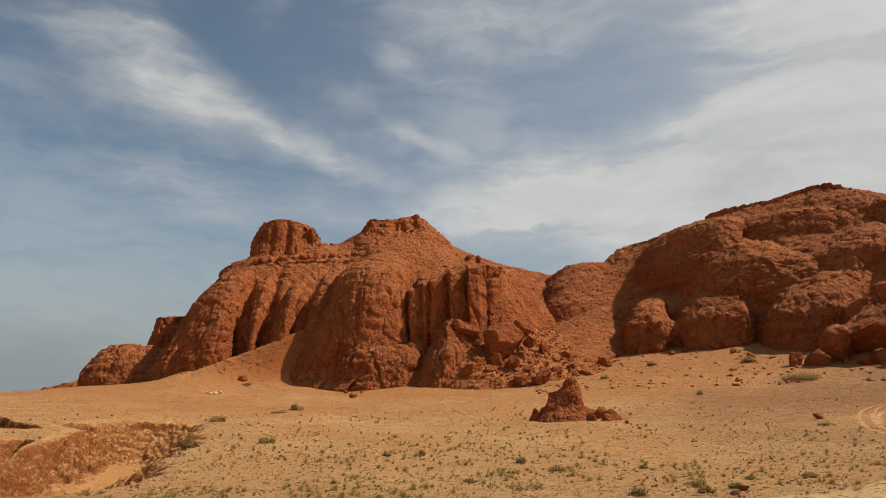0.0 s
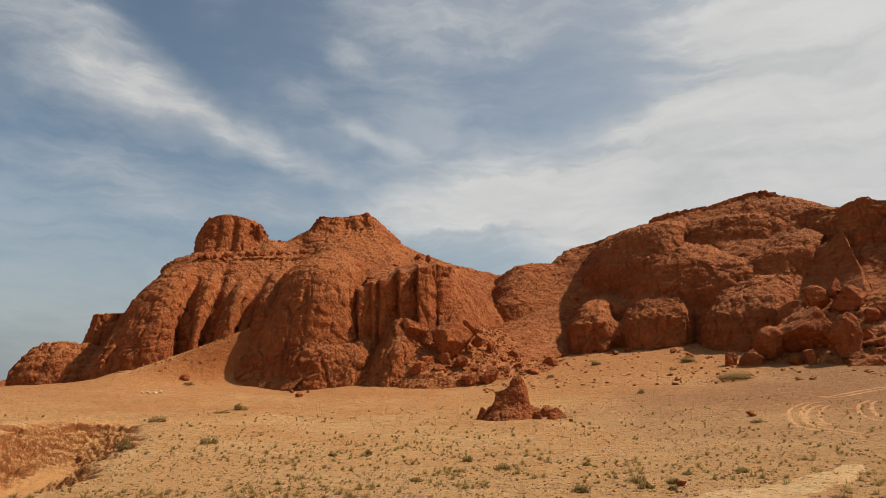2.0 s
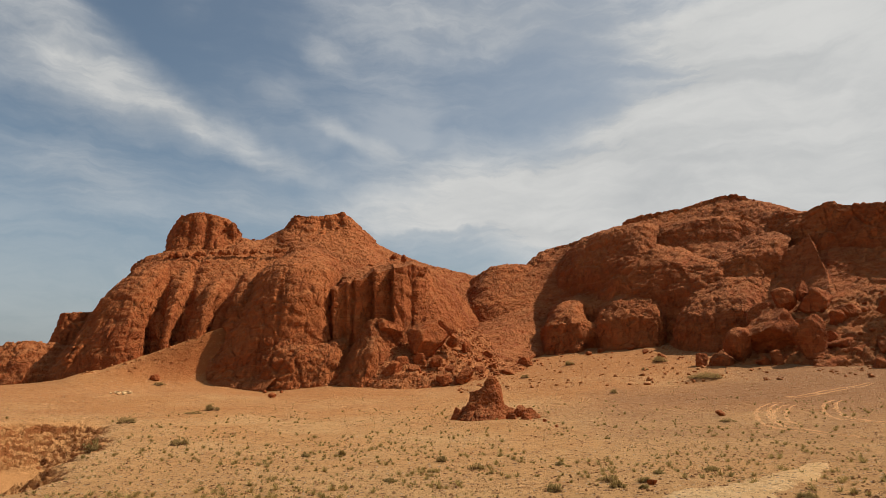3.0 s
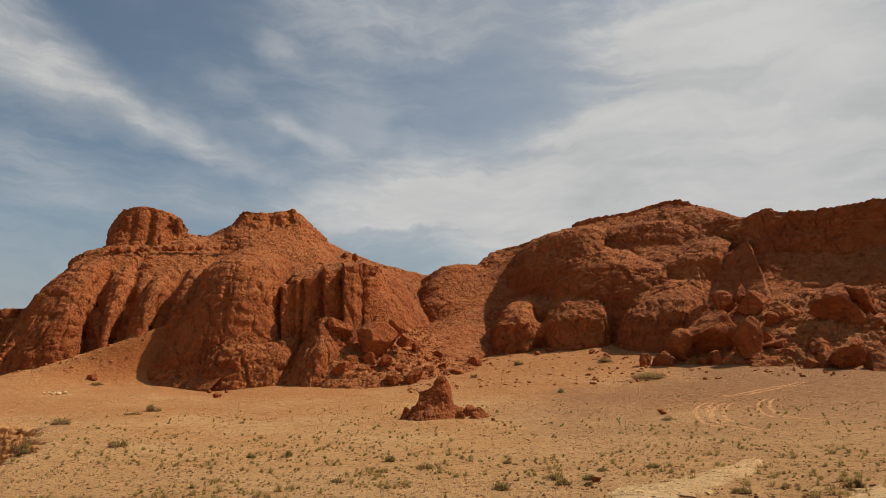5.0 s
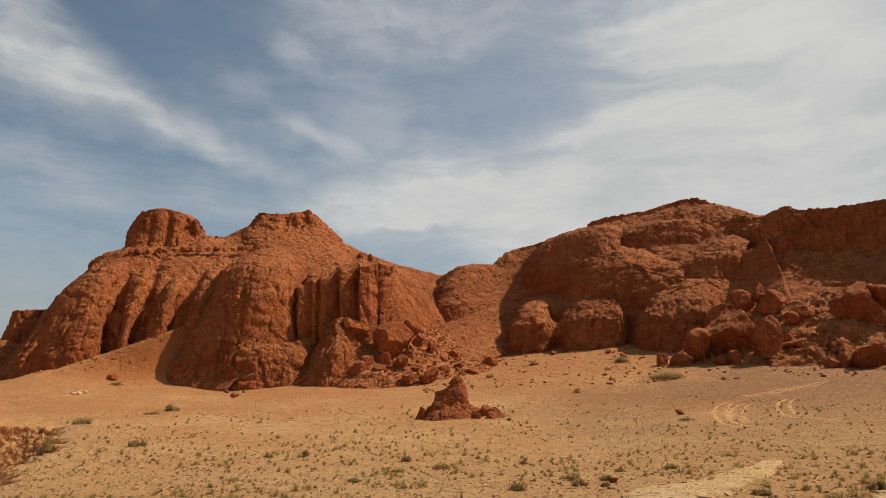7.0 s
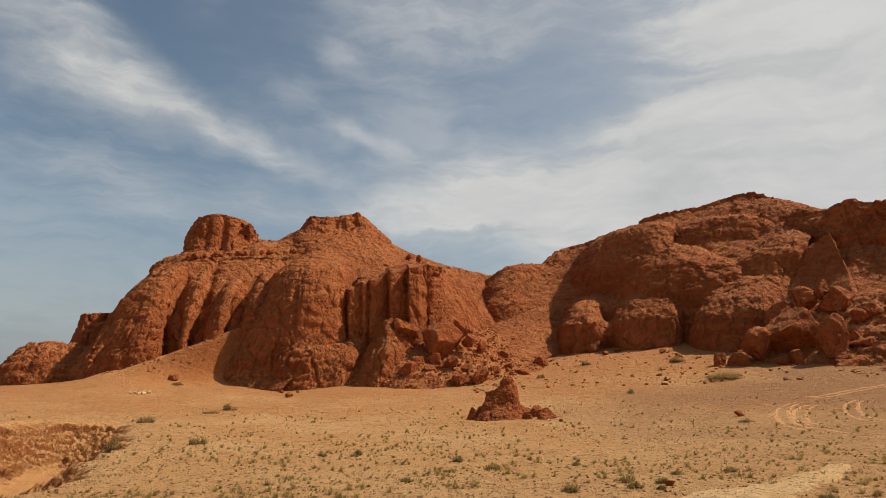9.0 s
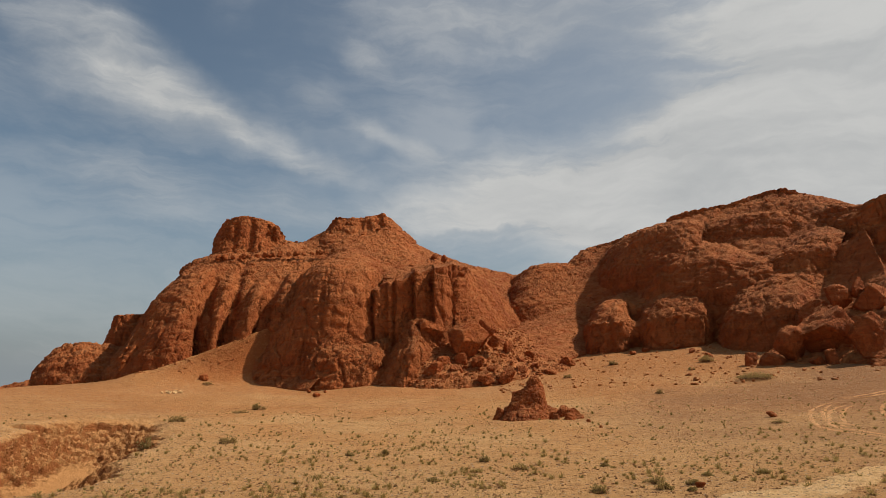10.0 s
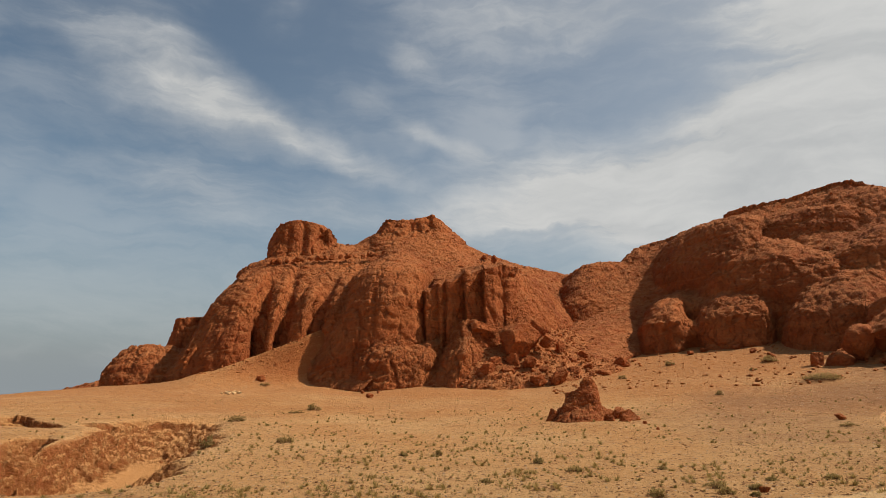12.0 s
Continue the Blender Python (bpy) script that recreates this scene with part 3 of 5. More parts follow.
rock_mass("west_summit", butte, [
    [(-45.0, 143.1, 30.8), (-42.0, 136.7, 29.6), (-38.4, 134.6, 29.3), (-34.3, 135.2, 29.6), (-30.5, 137.2, 30.6), (-28.9, 143.1, 32.7)],
    [(-44.6, 144.3, 35.3), (-41.9, 138.3, 34.3), (-39.0, 136.5, 34.2), (-35.0, 137.1, 34.4), (-31.3, 139.0, 34.9), (-29.1, 144, 35.3)],
    [(-42.8, 144.8, 39.5), (-40.8, 140.2, 39.1), (-38.6, 138.7, 39.4), (-35.7, 139.0, 39.8), (-32.3, 140.4, 39.4), (-30.7, 141.2, 38.0), (-30.4, 144.5, 38.0)],
], seed=5, behind=(0.5, 7), dip=0.0, low=20, bend=0.2, lumps=0.5, lump_size=5, rills=0.4, cell=0.2, cracks=[((-34.7, 138.3, 37.4), (-34.5, 136.2, 31.3), 0.7, 0.9), ((-38.1, 137.8, 37.2), (-37.9, 135.8, 31.0), 0.6, 0.6), ((-31.5, 140.5, 36.4), (-30.2, 137.7, 31.9), 0.8, 1.0)])
rock_mass("pinnacle", butte, [
    [(-30.9, 141.5, 36.7), (-30.4, 140.8, 36.2), (-29.5, 140.9, 36.1), (-29.2, 142, 36.6)],
    [(-30.8, 141.6, 38.1), (-30.5, 141.2, 38.1), (-30.0, 141.3, 38.3), (-29.6, 142, 37.9)],
], seed=6, behind=(0.1, 1.2), dip=0.0, low=33, bend=0.2, lumps=0.2, lump_size=1.5, hum=0.1, hum_size=0.8, rills=0.1, ledge=0.05, cell=0.14)
rock_mass("shoulder_crag", butte, [
    [(-49.1, 134, 23.6), (-45.3, 132, 24.7), (-41.6, 132.5, 27.0)],
    [(-48.6, 135, 25.9), (-45.3, 133.5, 27.4), (-42.0, 134, 29.4)],
    [(-48.2, 136, 27.9), (-45.8, 135, 28.8), (-42.5, 136, 30.5)],
], seed=8, behind=(0.5, 6), dip=0.0, low=15, bend=0.2, lumps=0.3, lump_size=4, cell=0.2)
rock_mass("east_summit", butte, [
    [(-21.4, 150.5, 36.4), (-18.9, 143.8, 35.0), (-14.7, 141.2, 33.9), (-10.9, 141.6, 34.5), (-6.4, 141.9, 35.1), (-1.8, 143.5, 35.4), (2.2, 150.0, 36.3)],
    [(-19.9, 150.7, 39.8), (-17.7, 145.9, 39.3), (-14.5, 144.8, 38.8), (-11.2, 145.1, 39.6), (-5.9, 145.4, 39.4), (-2.6, 147.0, 38.9), (0.1, 151.0, 38.8)],
    [(-18.9, 150.8, 41.8), (-17.4, 147.5, 42.0), (-14.7, 146.8, 41.9), (-11.4, 147.1, 42.0), (-8.0, 147.3, 42.6), (-6.4, 147.4, 43.4), (-4.9, 148.4, 42.4), (-2.8, 152.0, 41.3)],
], seed=7, behind=(0.5, 9), dip=0.0, low=20, bend=0.15, lumps=0.5, lump_size=5, rills=0.9, rill_size=3.5, cell=0.2, cracks=[((-11.3, 145.4, 39.1), (-12.2, 142.0, 34.3), 0.8, 0.9), ((-9.8, 145.5, 39.1), (-8.7, 142.2, 34.6), 0.7, 0.8), ((-6.6, 145.7, 39.7), (-7.3, 142.8, 35.3), 0.8, 0.9)])
rock_mass("central_buttress", butte, [
    [(-33.9, 123.4, 4.1), (-29.2, 112.8, 3.0), (-23.2, 109.1, 2.5), (-15.3, 106.9, 2.4), (-7.9, 107.7, 2.3), (-4.8, 111.9, 2.5), (-4.1, 119.9, 4.4)],
    [(-29.1, 124.6, 11.4), (-24.0, 114.5, 11.1), (-20.0, 110.7, 10.9), (-14.8, 108.5, 11.0), (-8.2, 109.7, 11.0), (-6.2, 112.8, 11.4), (-6.0, 119.9, 11.6)],
    [(-24.7, 127.6, 18.9), (-21.3, 117.6, 18.3), (-18.2, 113.5, 18.3), (-13.4, 111.0, 18.5), (-8.5, 112.0, 18.7), (-6.5, 115.8, 19.1), (-6.1, 121.8, 19.9)],
    [(-22.7, 131.0, 24.6), (-20.2, 121.3, 23.9), (-17.2, 117.2, 23.9), (-13.5, 115.2, 24.0), (-9.3, 115.6, 23.9), (-6.6, 118.3, 23.8), (-5.5, 123.9, 23.2)],
    [(-19.4, 134.6, 28.5), (-17.8, 128.8, 28.1), (-15.5, 125.0, 28.0), (-12.6, 123.4, 27.9), (-9.4, 123.6, 27.2), (-7.1, 125.8, 26.7), (-5.4, 129.9, 26.2)],
    [(-16.5, 140.0, 31.8), (-15.5, 137.1, 32.1), (-14.3, 134.7, 32.3), (-12.5, 134.4, 32.2), (-10.3, 134.6, 31.3), (-7.2, 134.8, 29.8), (-4.8, 136.9, 28.9)],
], seed=11, fissure=0.5, cracks=[((-14.8, 109.5, 13.4), (-15.6, 112.4, 20.2), 0.4, 0.7)])
rock_mass("buttress_skirt", butte, [
    [(-22.9, 121, 15.1), (-26.9, 117, 10.5), (-29.3, 114, 6.2), (-28.4, 112, 3.4), (-22.7, 108, 2.8), (-15.4, 104, 2.6)],
    [(-21.3, 121.5, 17.4), (-22.8, 117.5, 12.9), (-24.0, 114.5, 8.8), (-23.0, 111.8, 6.2), (-19.3, 108.5, 4.9), (-13.9, 105.2, 4.5)],
    [(-19.5, 122, 21.7), (-18.6, 118, 16.0), (-17.7, 114.5, 12.2), (-16.8, 112, 9.9), (-15.0, 109.5, 8.1), (-11.9, 107, 7.1)],
], lumps=0.3, lump_size=6.0, hum=0.10, block=0.06, rills=0.2, fissure=0.2, bend=0.3, ledge=0.04, seed=13, behind=(1, 4), dip=1.0)
rock_mass("outer_buttress", butte, [
    [(-59.4, 126.8, 5.2), (-52.7, 115.5, 4.6), (-47.6, 112.3, 4.6), (-42.8, 111.6, 5.8), (-39.0, 112.4, 6.7), (-37.1, 114.1, 7.3), (-38.7, 117.1, 8.1)],
    [(-55.5, 128.5, 11.0), (-49.8, 119.0, 11.6), (-45.3, 114.9, 12.6), (-41.4, 113.7, 13.3), (-38.7, 114.7, 13.6), (-37.7, 116.5, 13.5), (-39.1, 119.3, 13.8)],
    [(-53.4, 131.6, 17.6), (-49.5, 124.5, 18.6), (-45.9, 120.5, 19.8), (-42.5, 119.7, 21.0), (-39.4, 120.2, 21.3), (-38.2, 122.2, 20.5), (-39.3, 124.8, 20.1)],
    [(-51.5, 138.8, 23.9), (-48.1, 133.6, 24.8), (-44.9, 131.0, 25.7), (-41.7, 130.0, 26.5), (-39.4, 130.2, 26.5), (-38.0, 131.6, 26.1), (-38.5, 134.0, 25.9)],
], seed=21, lumps=0.6, cracks=CRACKS)
rock_mass("second_buttress", butte, [
    [(-38.9, 118.0, 7.3), (-36.2, 115.5, 7.3), (-34.3, 114.5, 7.7), (-33.2, 115.3, 8.3), (-33.7, 117.2, 9.3)],
    [(-39.3, 120.1, 14.0), (-36.7, 117.9, 14.7), (-34.5, 116.5, 14.9), (-33.3, 117.4, 14.8), (-33.8, 119.8, 14.5)],
    [(-39.5, 125.2, 20.1), (-37.0, 123.1, 21.2), (-34.6, 121.7, 21.8), (-33.1, 122.6, 21.7), (-33.3, 124.6, 21.1)],
    [(-39.7, 134.3, 25.8), (-37.7, 132.7, 26.4), (-36.0, 131.7, 26.8), (-34.6, 132.6, 26.8), (-34.4, 134.5, 26.6)],
], seed=31, lumps=0.5, cracks=CRACKS)
rock_mass("third_buttress", butte, [
    [(-34.6, 118.4, 8.3), (-32.0, 115.7, 8.2), (-29.9, 115.2, 8.9), (-28.2, 116.1, 10.2), (-28.2, 118.2, 11.5)],
    [(-34.0, 120.3, 12.9), (-31.3, 117.9, 13.8), (-29.0, 116.5, 14.5), (-27.6, 117.3, 14.6), (-27.8, 120.1, 14.4)],
    [(-33.4, 125.0, 18.9), (-31.2, 123.1, 20.1), (-28.9, 121.6, 20.9), (-27.3, 122.5, 20.8), (-27.3, 124.8, 20.2)],
    [(-33.9, 135.2, 25.5), (-32.1, 134.2, 26.2), (-29.9, 132.7, 26.5), (-28.3, 133.5, 26.4), (-27.8, 135.3, 26.0)],
], seed=35, lumps=0.5, cracks=CRACKS)
rock_mass("inner_buttress", butte, [
    [(-28.9, 119.5, 11.4), (-26.6, 117.5, 10.9), (-24.6, 115.9, 11.4), (-22.0, 115.9, 11.9), (-19.2, 117.4, 11.5)],
    [(-28.2, 120.8, 14.6), (-25.9, 118.7, 15.6), (-23.7, 117.1, 16.2), (-21.4, 117.6, 16.2), (-19.1, 119.5, 15.9)],
    [(-27.5, 125.3, 20.1), (-25.3, 123.4, 21.1), (-23.3, 121.8, 21.6), (-21.3, 122.1, 21.6), (-19.5, 124.5, 21.3)],
    [(-27.8, 134.9, 26.0), (-25.9, 133.5, 26.4), (-23.9, 131.9, 26.7), (-21.8, 132.2, 26.6), (-20.0, 134.5, 26.3)],
], seed=41, lumps=0.5, cracks=CRACKS)
rock_mass("cliff_back", butte, [
    [(-7.1, 120.8, 11.2), (-5.4, 116.9, 11.5), (-1.4, 115.5, 11.6), (1.6, 115.0, 12.4), (5.7, 114.9, 12.4), (9.9, 115.6, 12.4), (12.4, 120.4, 12.7)],
    [(-6.7, 120.8, 16.0), (-5.2, 117.4, 16.5), (-1.5, 116.5, 17.1), (1.7, 116.0, 17.6), (5.8, 115.9, 17.6), (10.0, 116.6, 17.1), (12.2, 121.4, 16.9)],
    [(-6.1, 121.8, 20.5), (-5.0, 118.4, 21.1), (-1.5, 117.5, 22.0), (1.7, 117.0, 23.3), (5.9, 116.8, 24.5), (9.8, 118.1, 24.4), (11.8, 123.4, 23.4)],
    [(-5.7, 129.9, 23.9), (-4.2, 127.9, 25.0), (-1.6, 128.0, 25.7), (1.9, 128.0, 26.9), (5.3, 127.9, 27.6), (8.3, 128.7, 27.9), (11.3, 129.5, 27.6), (13.5, 134.3, 27.2)],
], lumps=0.4, rills=0.3, bend=0.2, seed=51, cracks=[((-6.1, 114.8, 12.2), (-5.6, 117.9, 20.8), 0.7, 2.6)])
rock_mass("pillared_cliff", butte, [
    [(-6.8, 114.2, 11.4), (-6.0, 112.6, 11.3), (-5.7, 111.3, 11.2), (-4.9, 111.4, 11.2), (-3.7, 112.2, 11.9), (-3.5, 111.5, 11.8), (-2.9, 111.5, 11.6), (-2.3, 112.3, 12.5), (-2.1, 111.3, 12.4), (-1.0, 111.4, 12.4), (1.2, 112.5, 13.6), (1.4, 110.0, 13.4), (2.3, 110.2, 13.2), (4.5, 111.7, 13.9), (4.6, 109.4, 13.7), (6.2, 109.8, 13.7), (8.0, 111.9, 14.5), (8.2, 111.7, 14.5), (9.1, 111.9, 14.2), (10.6, 113.1, 15.1)],
    [(-7.0, 114.8, 15.8), (-6.2, 113.2, 15.6), (-5.8, 111.9, 15.5), (-5.0, 112.0, 15.6), (-3.8, 112.8, 16.5), (-3.6, 112.0, 16.4), (-3.0, 112.1, 16.1), (-2.4, 112.9, 17.0), (-2.2, 111.9, 16.9), (-1.1, 112.0, 16.9), (1.1, 113.1, 18.5), (1.3, 110.6, 18.2), (2.2, 110.8, 17.9), (4.4, 112.3, 18.9), (4.5, 110.0, 18.6), (6.2, 110.4, 18.7), (8.0, 112.5, 19.5), (8.2, 112.3, 19.5), (9.1, 112.5, 19.3), (10.6, 113.7, 19.6)],
    [(-7.2, 115.7, 20.4), (-6.4, 114.1, 20.2), (-6.0, 112.8, 20.0), (-5.2, 112.9, 20.0), (-4.0, 113.7, 21.3), (-3.7, 113.0, 21.2), (-3.1, 113.0, 20.9), (-2.6, 113.8, 21.6), (-2.3, 112.8, 21.5), (-1.2, 112.9, 21.5), (1.1, 114.0, 23.5), (1.2, 111.5, 23.1), (2.1, 111.7, 22.8), (4.4, 113.2, 24.1), (4.5, 110.9, 23.7), (6.2, 111.3, 23.8), (8.0, 113.4, 24.8), (8.2, 113.2, 24.7), (9.2, 113.4, 24.5), (10.7, 114.6, 24.4)],
], "cliff split into upright angular pillars", lumps=0.45, lump_size=4.0, hum=0.10, block=0.08, rills=0.22, fissure=0.5, joint=0.10, rough=0.07, bend=0.0, cell=0.16, seed=531, behind=(0, 6), dip=1.5, low=5, sharp=True)
rock_mass("lower_wall", butte, [
    [(-19.8, 111.3, 2.3), (-16.5, 105.7, 2.2), (-12.2, 104.3, 2.1), (-7.7, 104.7, 2.1), (-4.5, 105.9, 2.4), (-1.9, 112.0, 3.4)],
    [(-19.0, 111.4, 6.3), (-16.2, 106.8, 7.1), (-12.0, 105.8, 7.1), (-7.9, 106.2, 7.1), (-4.2, 107.9, 8.1), (-1.9, 113.0, 9.3)],
    [(-18.7, 112.4, 8.3), (-16.0, 108.8, 9.6), (-12.8, 108.2, 10.4), (-8.1, 109.2, 10.2), (-4.2, 111.9, 11.6), (-1.9, 115.0, 13.2)],
], lumps=0.6, lump_size=4.0, hum=0.35, block=0.25, rills=0.3, seed=61, behind=(0, 6))
rock_mass("rib", butte, [
    [(-8.2, 111.7, 2.3), (-5.7, 105.3, 2.0), (-1.4, 101.0, 2.3), (0.5, 101.5, 3.2), (2.8, 104.0, 4.2), (5.3, 107.9, 5.3)],
    [(-4.6, 112.9, 7.3), (-3.0, 107.5, 7.5), (0.2, 103.0, 7.8), (1.7, 104.0, 8.1), (3.6, 106.9, 8.4), (5.9, 109.8, 8.6)],
    [(-1.4, 116.0, 12.4), (-0.6, 112.0, 13.6), (0.6, 109.3, 14.3), (2.2, 110.0, 14.5), (4.2, 111.9, 14.1), (6.7, 113.8, 12.8)],
], lumps=0.35, lump_size=4.0, bend=0.15, seed=71, behind=(0, 5))
rock_mass("east_shoulder", butte, [
    [(7.9, 114.7, 11.3), (11.3, 114.9, 11.7), (15.8, 120.0, 12.5), (20.1, 128.4, 13.7), (23.4, 140.1, 15.9)],
    [(9.0, 116.7, 17.1), (11.8, 118.9, 18.8), (16.1, 126.0, 19.5), (19.7, 133.6, 19.1), (23.6, 146.1, 18.4)],
    [(10.3, 123.6, 24.7), (13.2, 128.3, 25.5), (17.3, 136.9, 25.4), (20.9, 144.5, 24.1), (24.4, 153.1, 20.7)],
], lumps=0.5, seed=81, behind=(0, 10))
talus = rock_mass("talus_fan", butte, [
    [(-5.3, 102.9, 1.8), (1.4, 100.0, 2.6), (8.4, 99.7, 3.2), (15.5, 100.8, 3.5), (23.6, 105.4, 4.9), (34.6, 117.0, 7.2)],
    [(-2.8, 108.0, 6.7), (2.5, 107.0, 7.9), (9.1, 107.6, 8.5), (16.2, 110.8, 8.7), (23.9, 119.6, 9.0), (34.7, 128.4, 9.3)],
    [(-1.4, 114.0, 11.3), (2.6, 114.0, 12.8), (7.8, 115.7, 12.9), (14.0, 120.2, 14.3), (19.7, 129.5, 14.7), (28.5, 139.1, 14.3)],
], "apron of fallen red rubble", lumps=0.4, lump_size=3.5, rills=0.0, rough=0.16, hum=0.2, block=0.2, block_size=1.0, fissure=0, seed=91, behind=(0, 8), mat=SCREE)

# ---- low outliers beside it ----
outlier = tagged(empty("rock_outcrop", (-62, 125, 3)), "low rounded red sandstone outcrop beside the butte", "rock outcrop")
rock_mass("body", outlier, [
    [(-73.9, 130.6, 2.3), (-67.5, 120.3, 2.3), (-62.0, 117.7, 2.3), (-57.1, 117.9, 2.9), (-52.9, 119.9, 3.9), (-53.1, 125.2, 4.7)],
    [(-73.5, 130.8, 5.2), (-68.1, 122.3, 5.9), (-63.4, 120.3, 6.6), (-58.7, 120.5, 7.0), (-54.8, 122.3, 7.0), (-54.1, 127.0, 7.1)],
    [(-72.2, 133.8, 8.7), (-68.3, 127.9, 9.9), (-64.3, 125.5, 11.0), (-61.2, 125.9, 11.1), (-58.4, 127.2, 10.9), (-55.9, 130.6, 10.4)],
], lumps=0.6, lump_size=4, rills=0.15, block=0.25, seed=101, behind=(-3, 8))
tower = tagged(empty("rock_tower", (-58, 140, 8)), "flat-topped red sandstone stump behind the outcrop", "rock tower")
rock_mass("body", tower, [
    [(-68.7, 146.7, 8.1), (-63.5, 138.1, 7.9), (-58.4, 137.1, 7.9), (-54.6, 139.7, 7.9)],
    [(-66.9, 145.3, 12.5), (-63.0, 138.3, 12.7), (-59.1, 137.8, 12.7), (-55.3, 140.5, 12.9)],
    [(-65.1, 144.0, 17.4), (-62.8, 139.5, 17.6), (-60.3, 139.5, 17.8), (-56.4, 142.2, 18.0)],
], lumps=0.3, bend=0.15, rills=0.3, seed=111, behind=(-0.5, 5), dip=0.0)
hump = tagged(empty("rock_hump", (-78, 140, 2)), "low broken hump of red rock on the plain's edge", "rock hump")
rock_mass("body", hump, [
    [(-90.7, 143.8, 0.9), (-82.8, 136.9, 1.3), (-77.8, 136.4, 1.5), (-75.1, 139.0, 1.7)],
    [(-90.8, 146.1, 2.0), (-85.1, 141.4, 2.9), (-81.4, 140.1, 3.7), (-78.7, 141.6, 4.6)],
], lumps=0.5, lump_size=3.0, block=0.3, seed=121, behind=(-2, 6))

# ---- the long eastern scarp ----
back_hill = tagged(empty("far_hill", (30, 195, 5)), "distant smooth red hill behind the saddle", "hill")
rock_mass("body", back_hill, [
    [(2.5, 175.0, 21.1), (18.0, 174.1, 21.0), (33.1, 171.8, 20.8), (46.0, 174.0, 21.0)],
    [(6.4, 194.9, 38.6), (20.1, 190.9, 38.0), (26.9, 190.1, 36.3), (34.3, 188.9, 34.7), (43.9, 190.0, 32.0)],
], cell=0.5, lumps=0.3, hum=0.12, block=0.05, fissure=0, rills=0.1, seed=131, behind=(0, 25))
scarp = tagged(empty("scarp", (70, 120, 8)), "long red sandstone scarp with shaded gullied slopes and broken ledges", "scarp")
hillside = rock_mass("hillside", scarp, [
    [(18.7, 138.7, 12.8), (27.2, 137.3, 12.2), (34.7, 131.5, 10.2), (41.9, 126.7, 10.1), (48.9, 119.4, 10.4), (55.7, 113.3, 10.7), (60.0, 106.2, 10.4), (62.5, 97.7, 8.6), (67.2, 89.6, 7.0), (72.0, 83.1, 6.9), (75.9, 76.8, 6.8), (78.9, 70.7, 6.6), (77.3, 58.6, 6.3)],
    [(21.6, 150.5, 18.9), (28.1, 145.3, 19.9), (36.3, 142.5, 20.4), (43.0, 137.4, 20.7), (49.4, 126.0, 20.8), (57.0, 117.5, 20.6), (63.7, 111.5, 20.6), (70.3, 104.8, 19.9), (77.3, 98.3, 19.3), (83.3, 91.8, 18.6), (87.7, 84.8, 18.7), (91.2, 78.0, 18.8), (90.2, 63.0, 18.0)],
    [(24.7, 158.1, 25.4), (31.0, 152.9, 27.8), (38.5, 151.2, 28.5), (46.4, 147.9, 28.9), (52.7, 137.3, 30.2), (60.2, 128.8, 30.9), (67.8, 124.9, 31.8), (76.6, 121.0, 33.3), (82.1, 113.3, 30.7), (86.5, 107.2, 29.7), (92.1, 100.2, 28.6), (96.1, 94.0, 28.0), (100.1, 86.4, 28.1), (105.9, 72.6, 28.9)],
    [(27.1, 163.8, 29.7), (31.8, 156.8, 32.3), (39.3, 157.2, 32.9), (45.2, 158.7, 36.9), (52.4, 156.9, 38.7), (56.6, 148.8, 39.5), (59.9, 140.0, 39.8), (66.2, 137.5, 42.0), (73.8, 134.8, 43.1), (78.4, 133.5, 44.7), (81.7, 131.5, 45.2), (84.7, 129.6, 44.6), (88.7, 125.5, 42.0), (91.6, 120.7, 39.2), (95.0, 116.6, 39.8), (100.0, 110.9, 38.4), (103.0, 106.5, 38.4), (106.0, 101.2, 38.3), (108.5, 96.1, 38.4), (111.9, 88.5, 39.2), (114.8, 77.2, 39.8)],
], cell=0.34, lumps=0.9, lump_size=11.0, hum=0.22, hum_size=2.0, block=0.14, rills=0.5, rill_size=5.0, seed=141, behind=(14, 30))
bowl = rock_mass("west_slope", scarp, [
    [(21.2, 149.5, 14.5), (22.1, 143.3, 14.1), (25.8, 139.6, 14.0), (32.1, 136.3, 13.3), (37.8, 133.8, 12.8)],
    [(22.3, 150.4, 20.3), (23.4, 145.1, 20.4), (27.2, 142.4, 20.9), (32.9, 142.3, 21.2), (40.1, 141.4, 21.1)],
    [(24.5, 154.1, 25.6), (25.9, 149.3, 26.0), (29.2, 147.6, 26.7), (35.1, 148.9, 27.3), (42.3, 149.1, 27.3)],
    [(27.5, 157.6, 28.9), (28.8, 154.3, 30.2), (31.4, 152.8, 32.0), (38.6, 154.2, 32.6), (44.6, 156.8, 33.5)],
], cell=0.28, bend=0.1, lumps=0.4, lump_size=7, hum=0.14, block=0.08, rills=0.25, rill_size=1.6, fissure=0.2, seed=145, dip=1.0, behind=(6, 12))
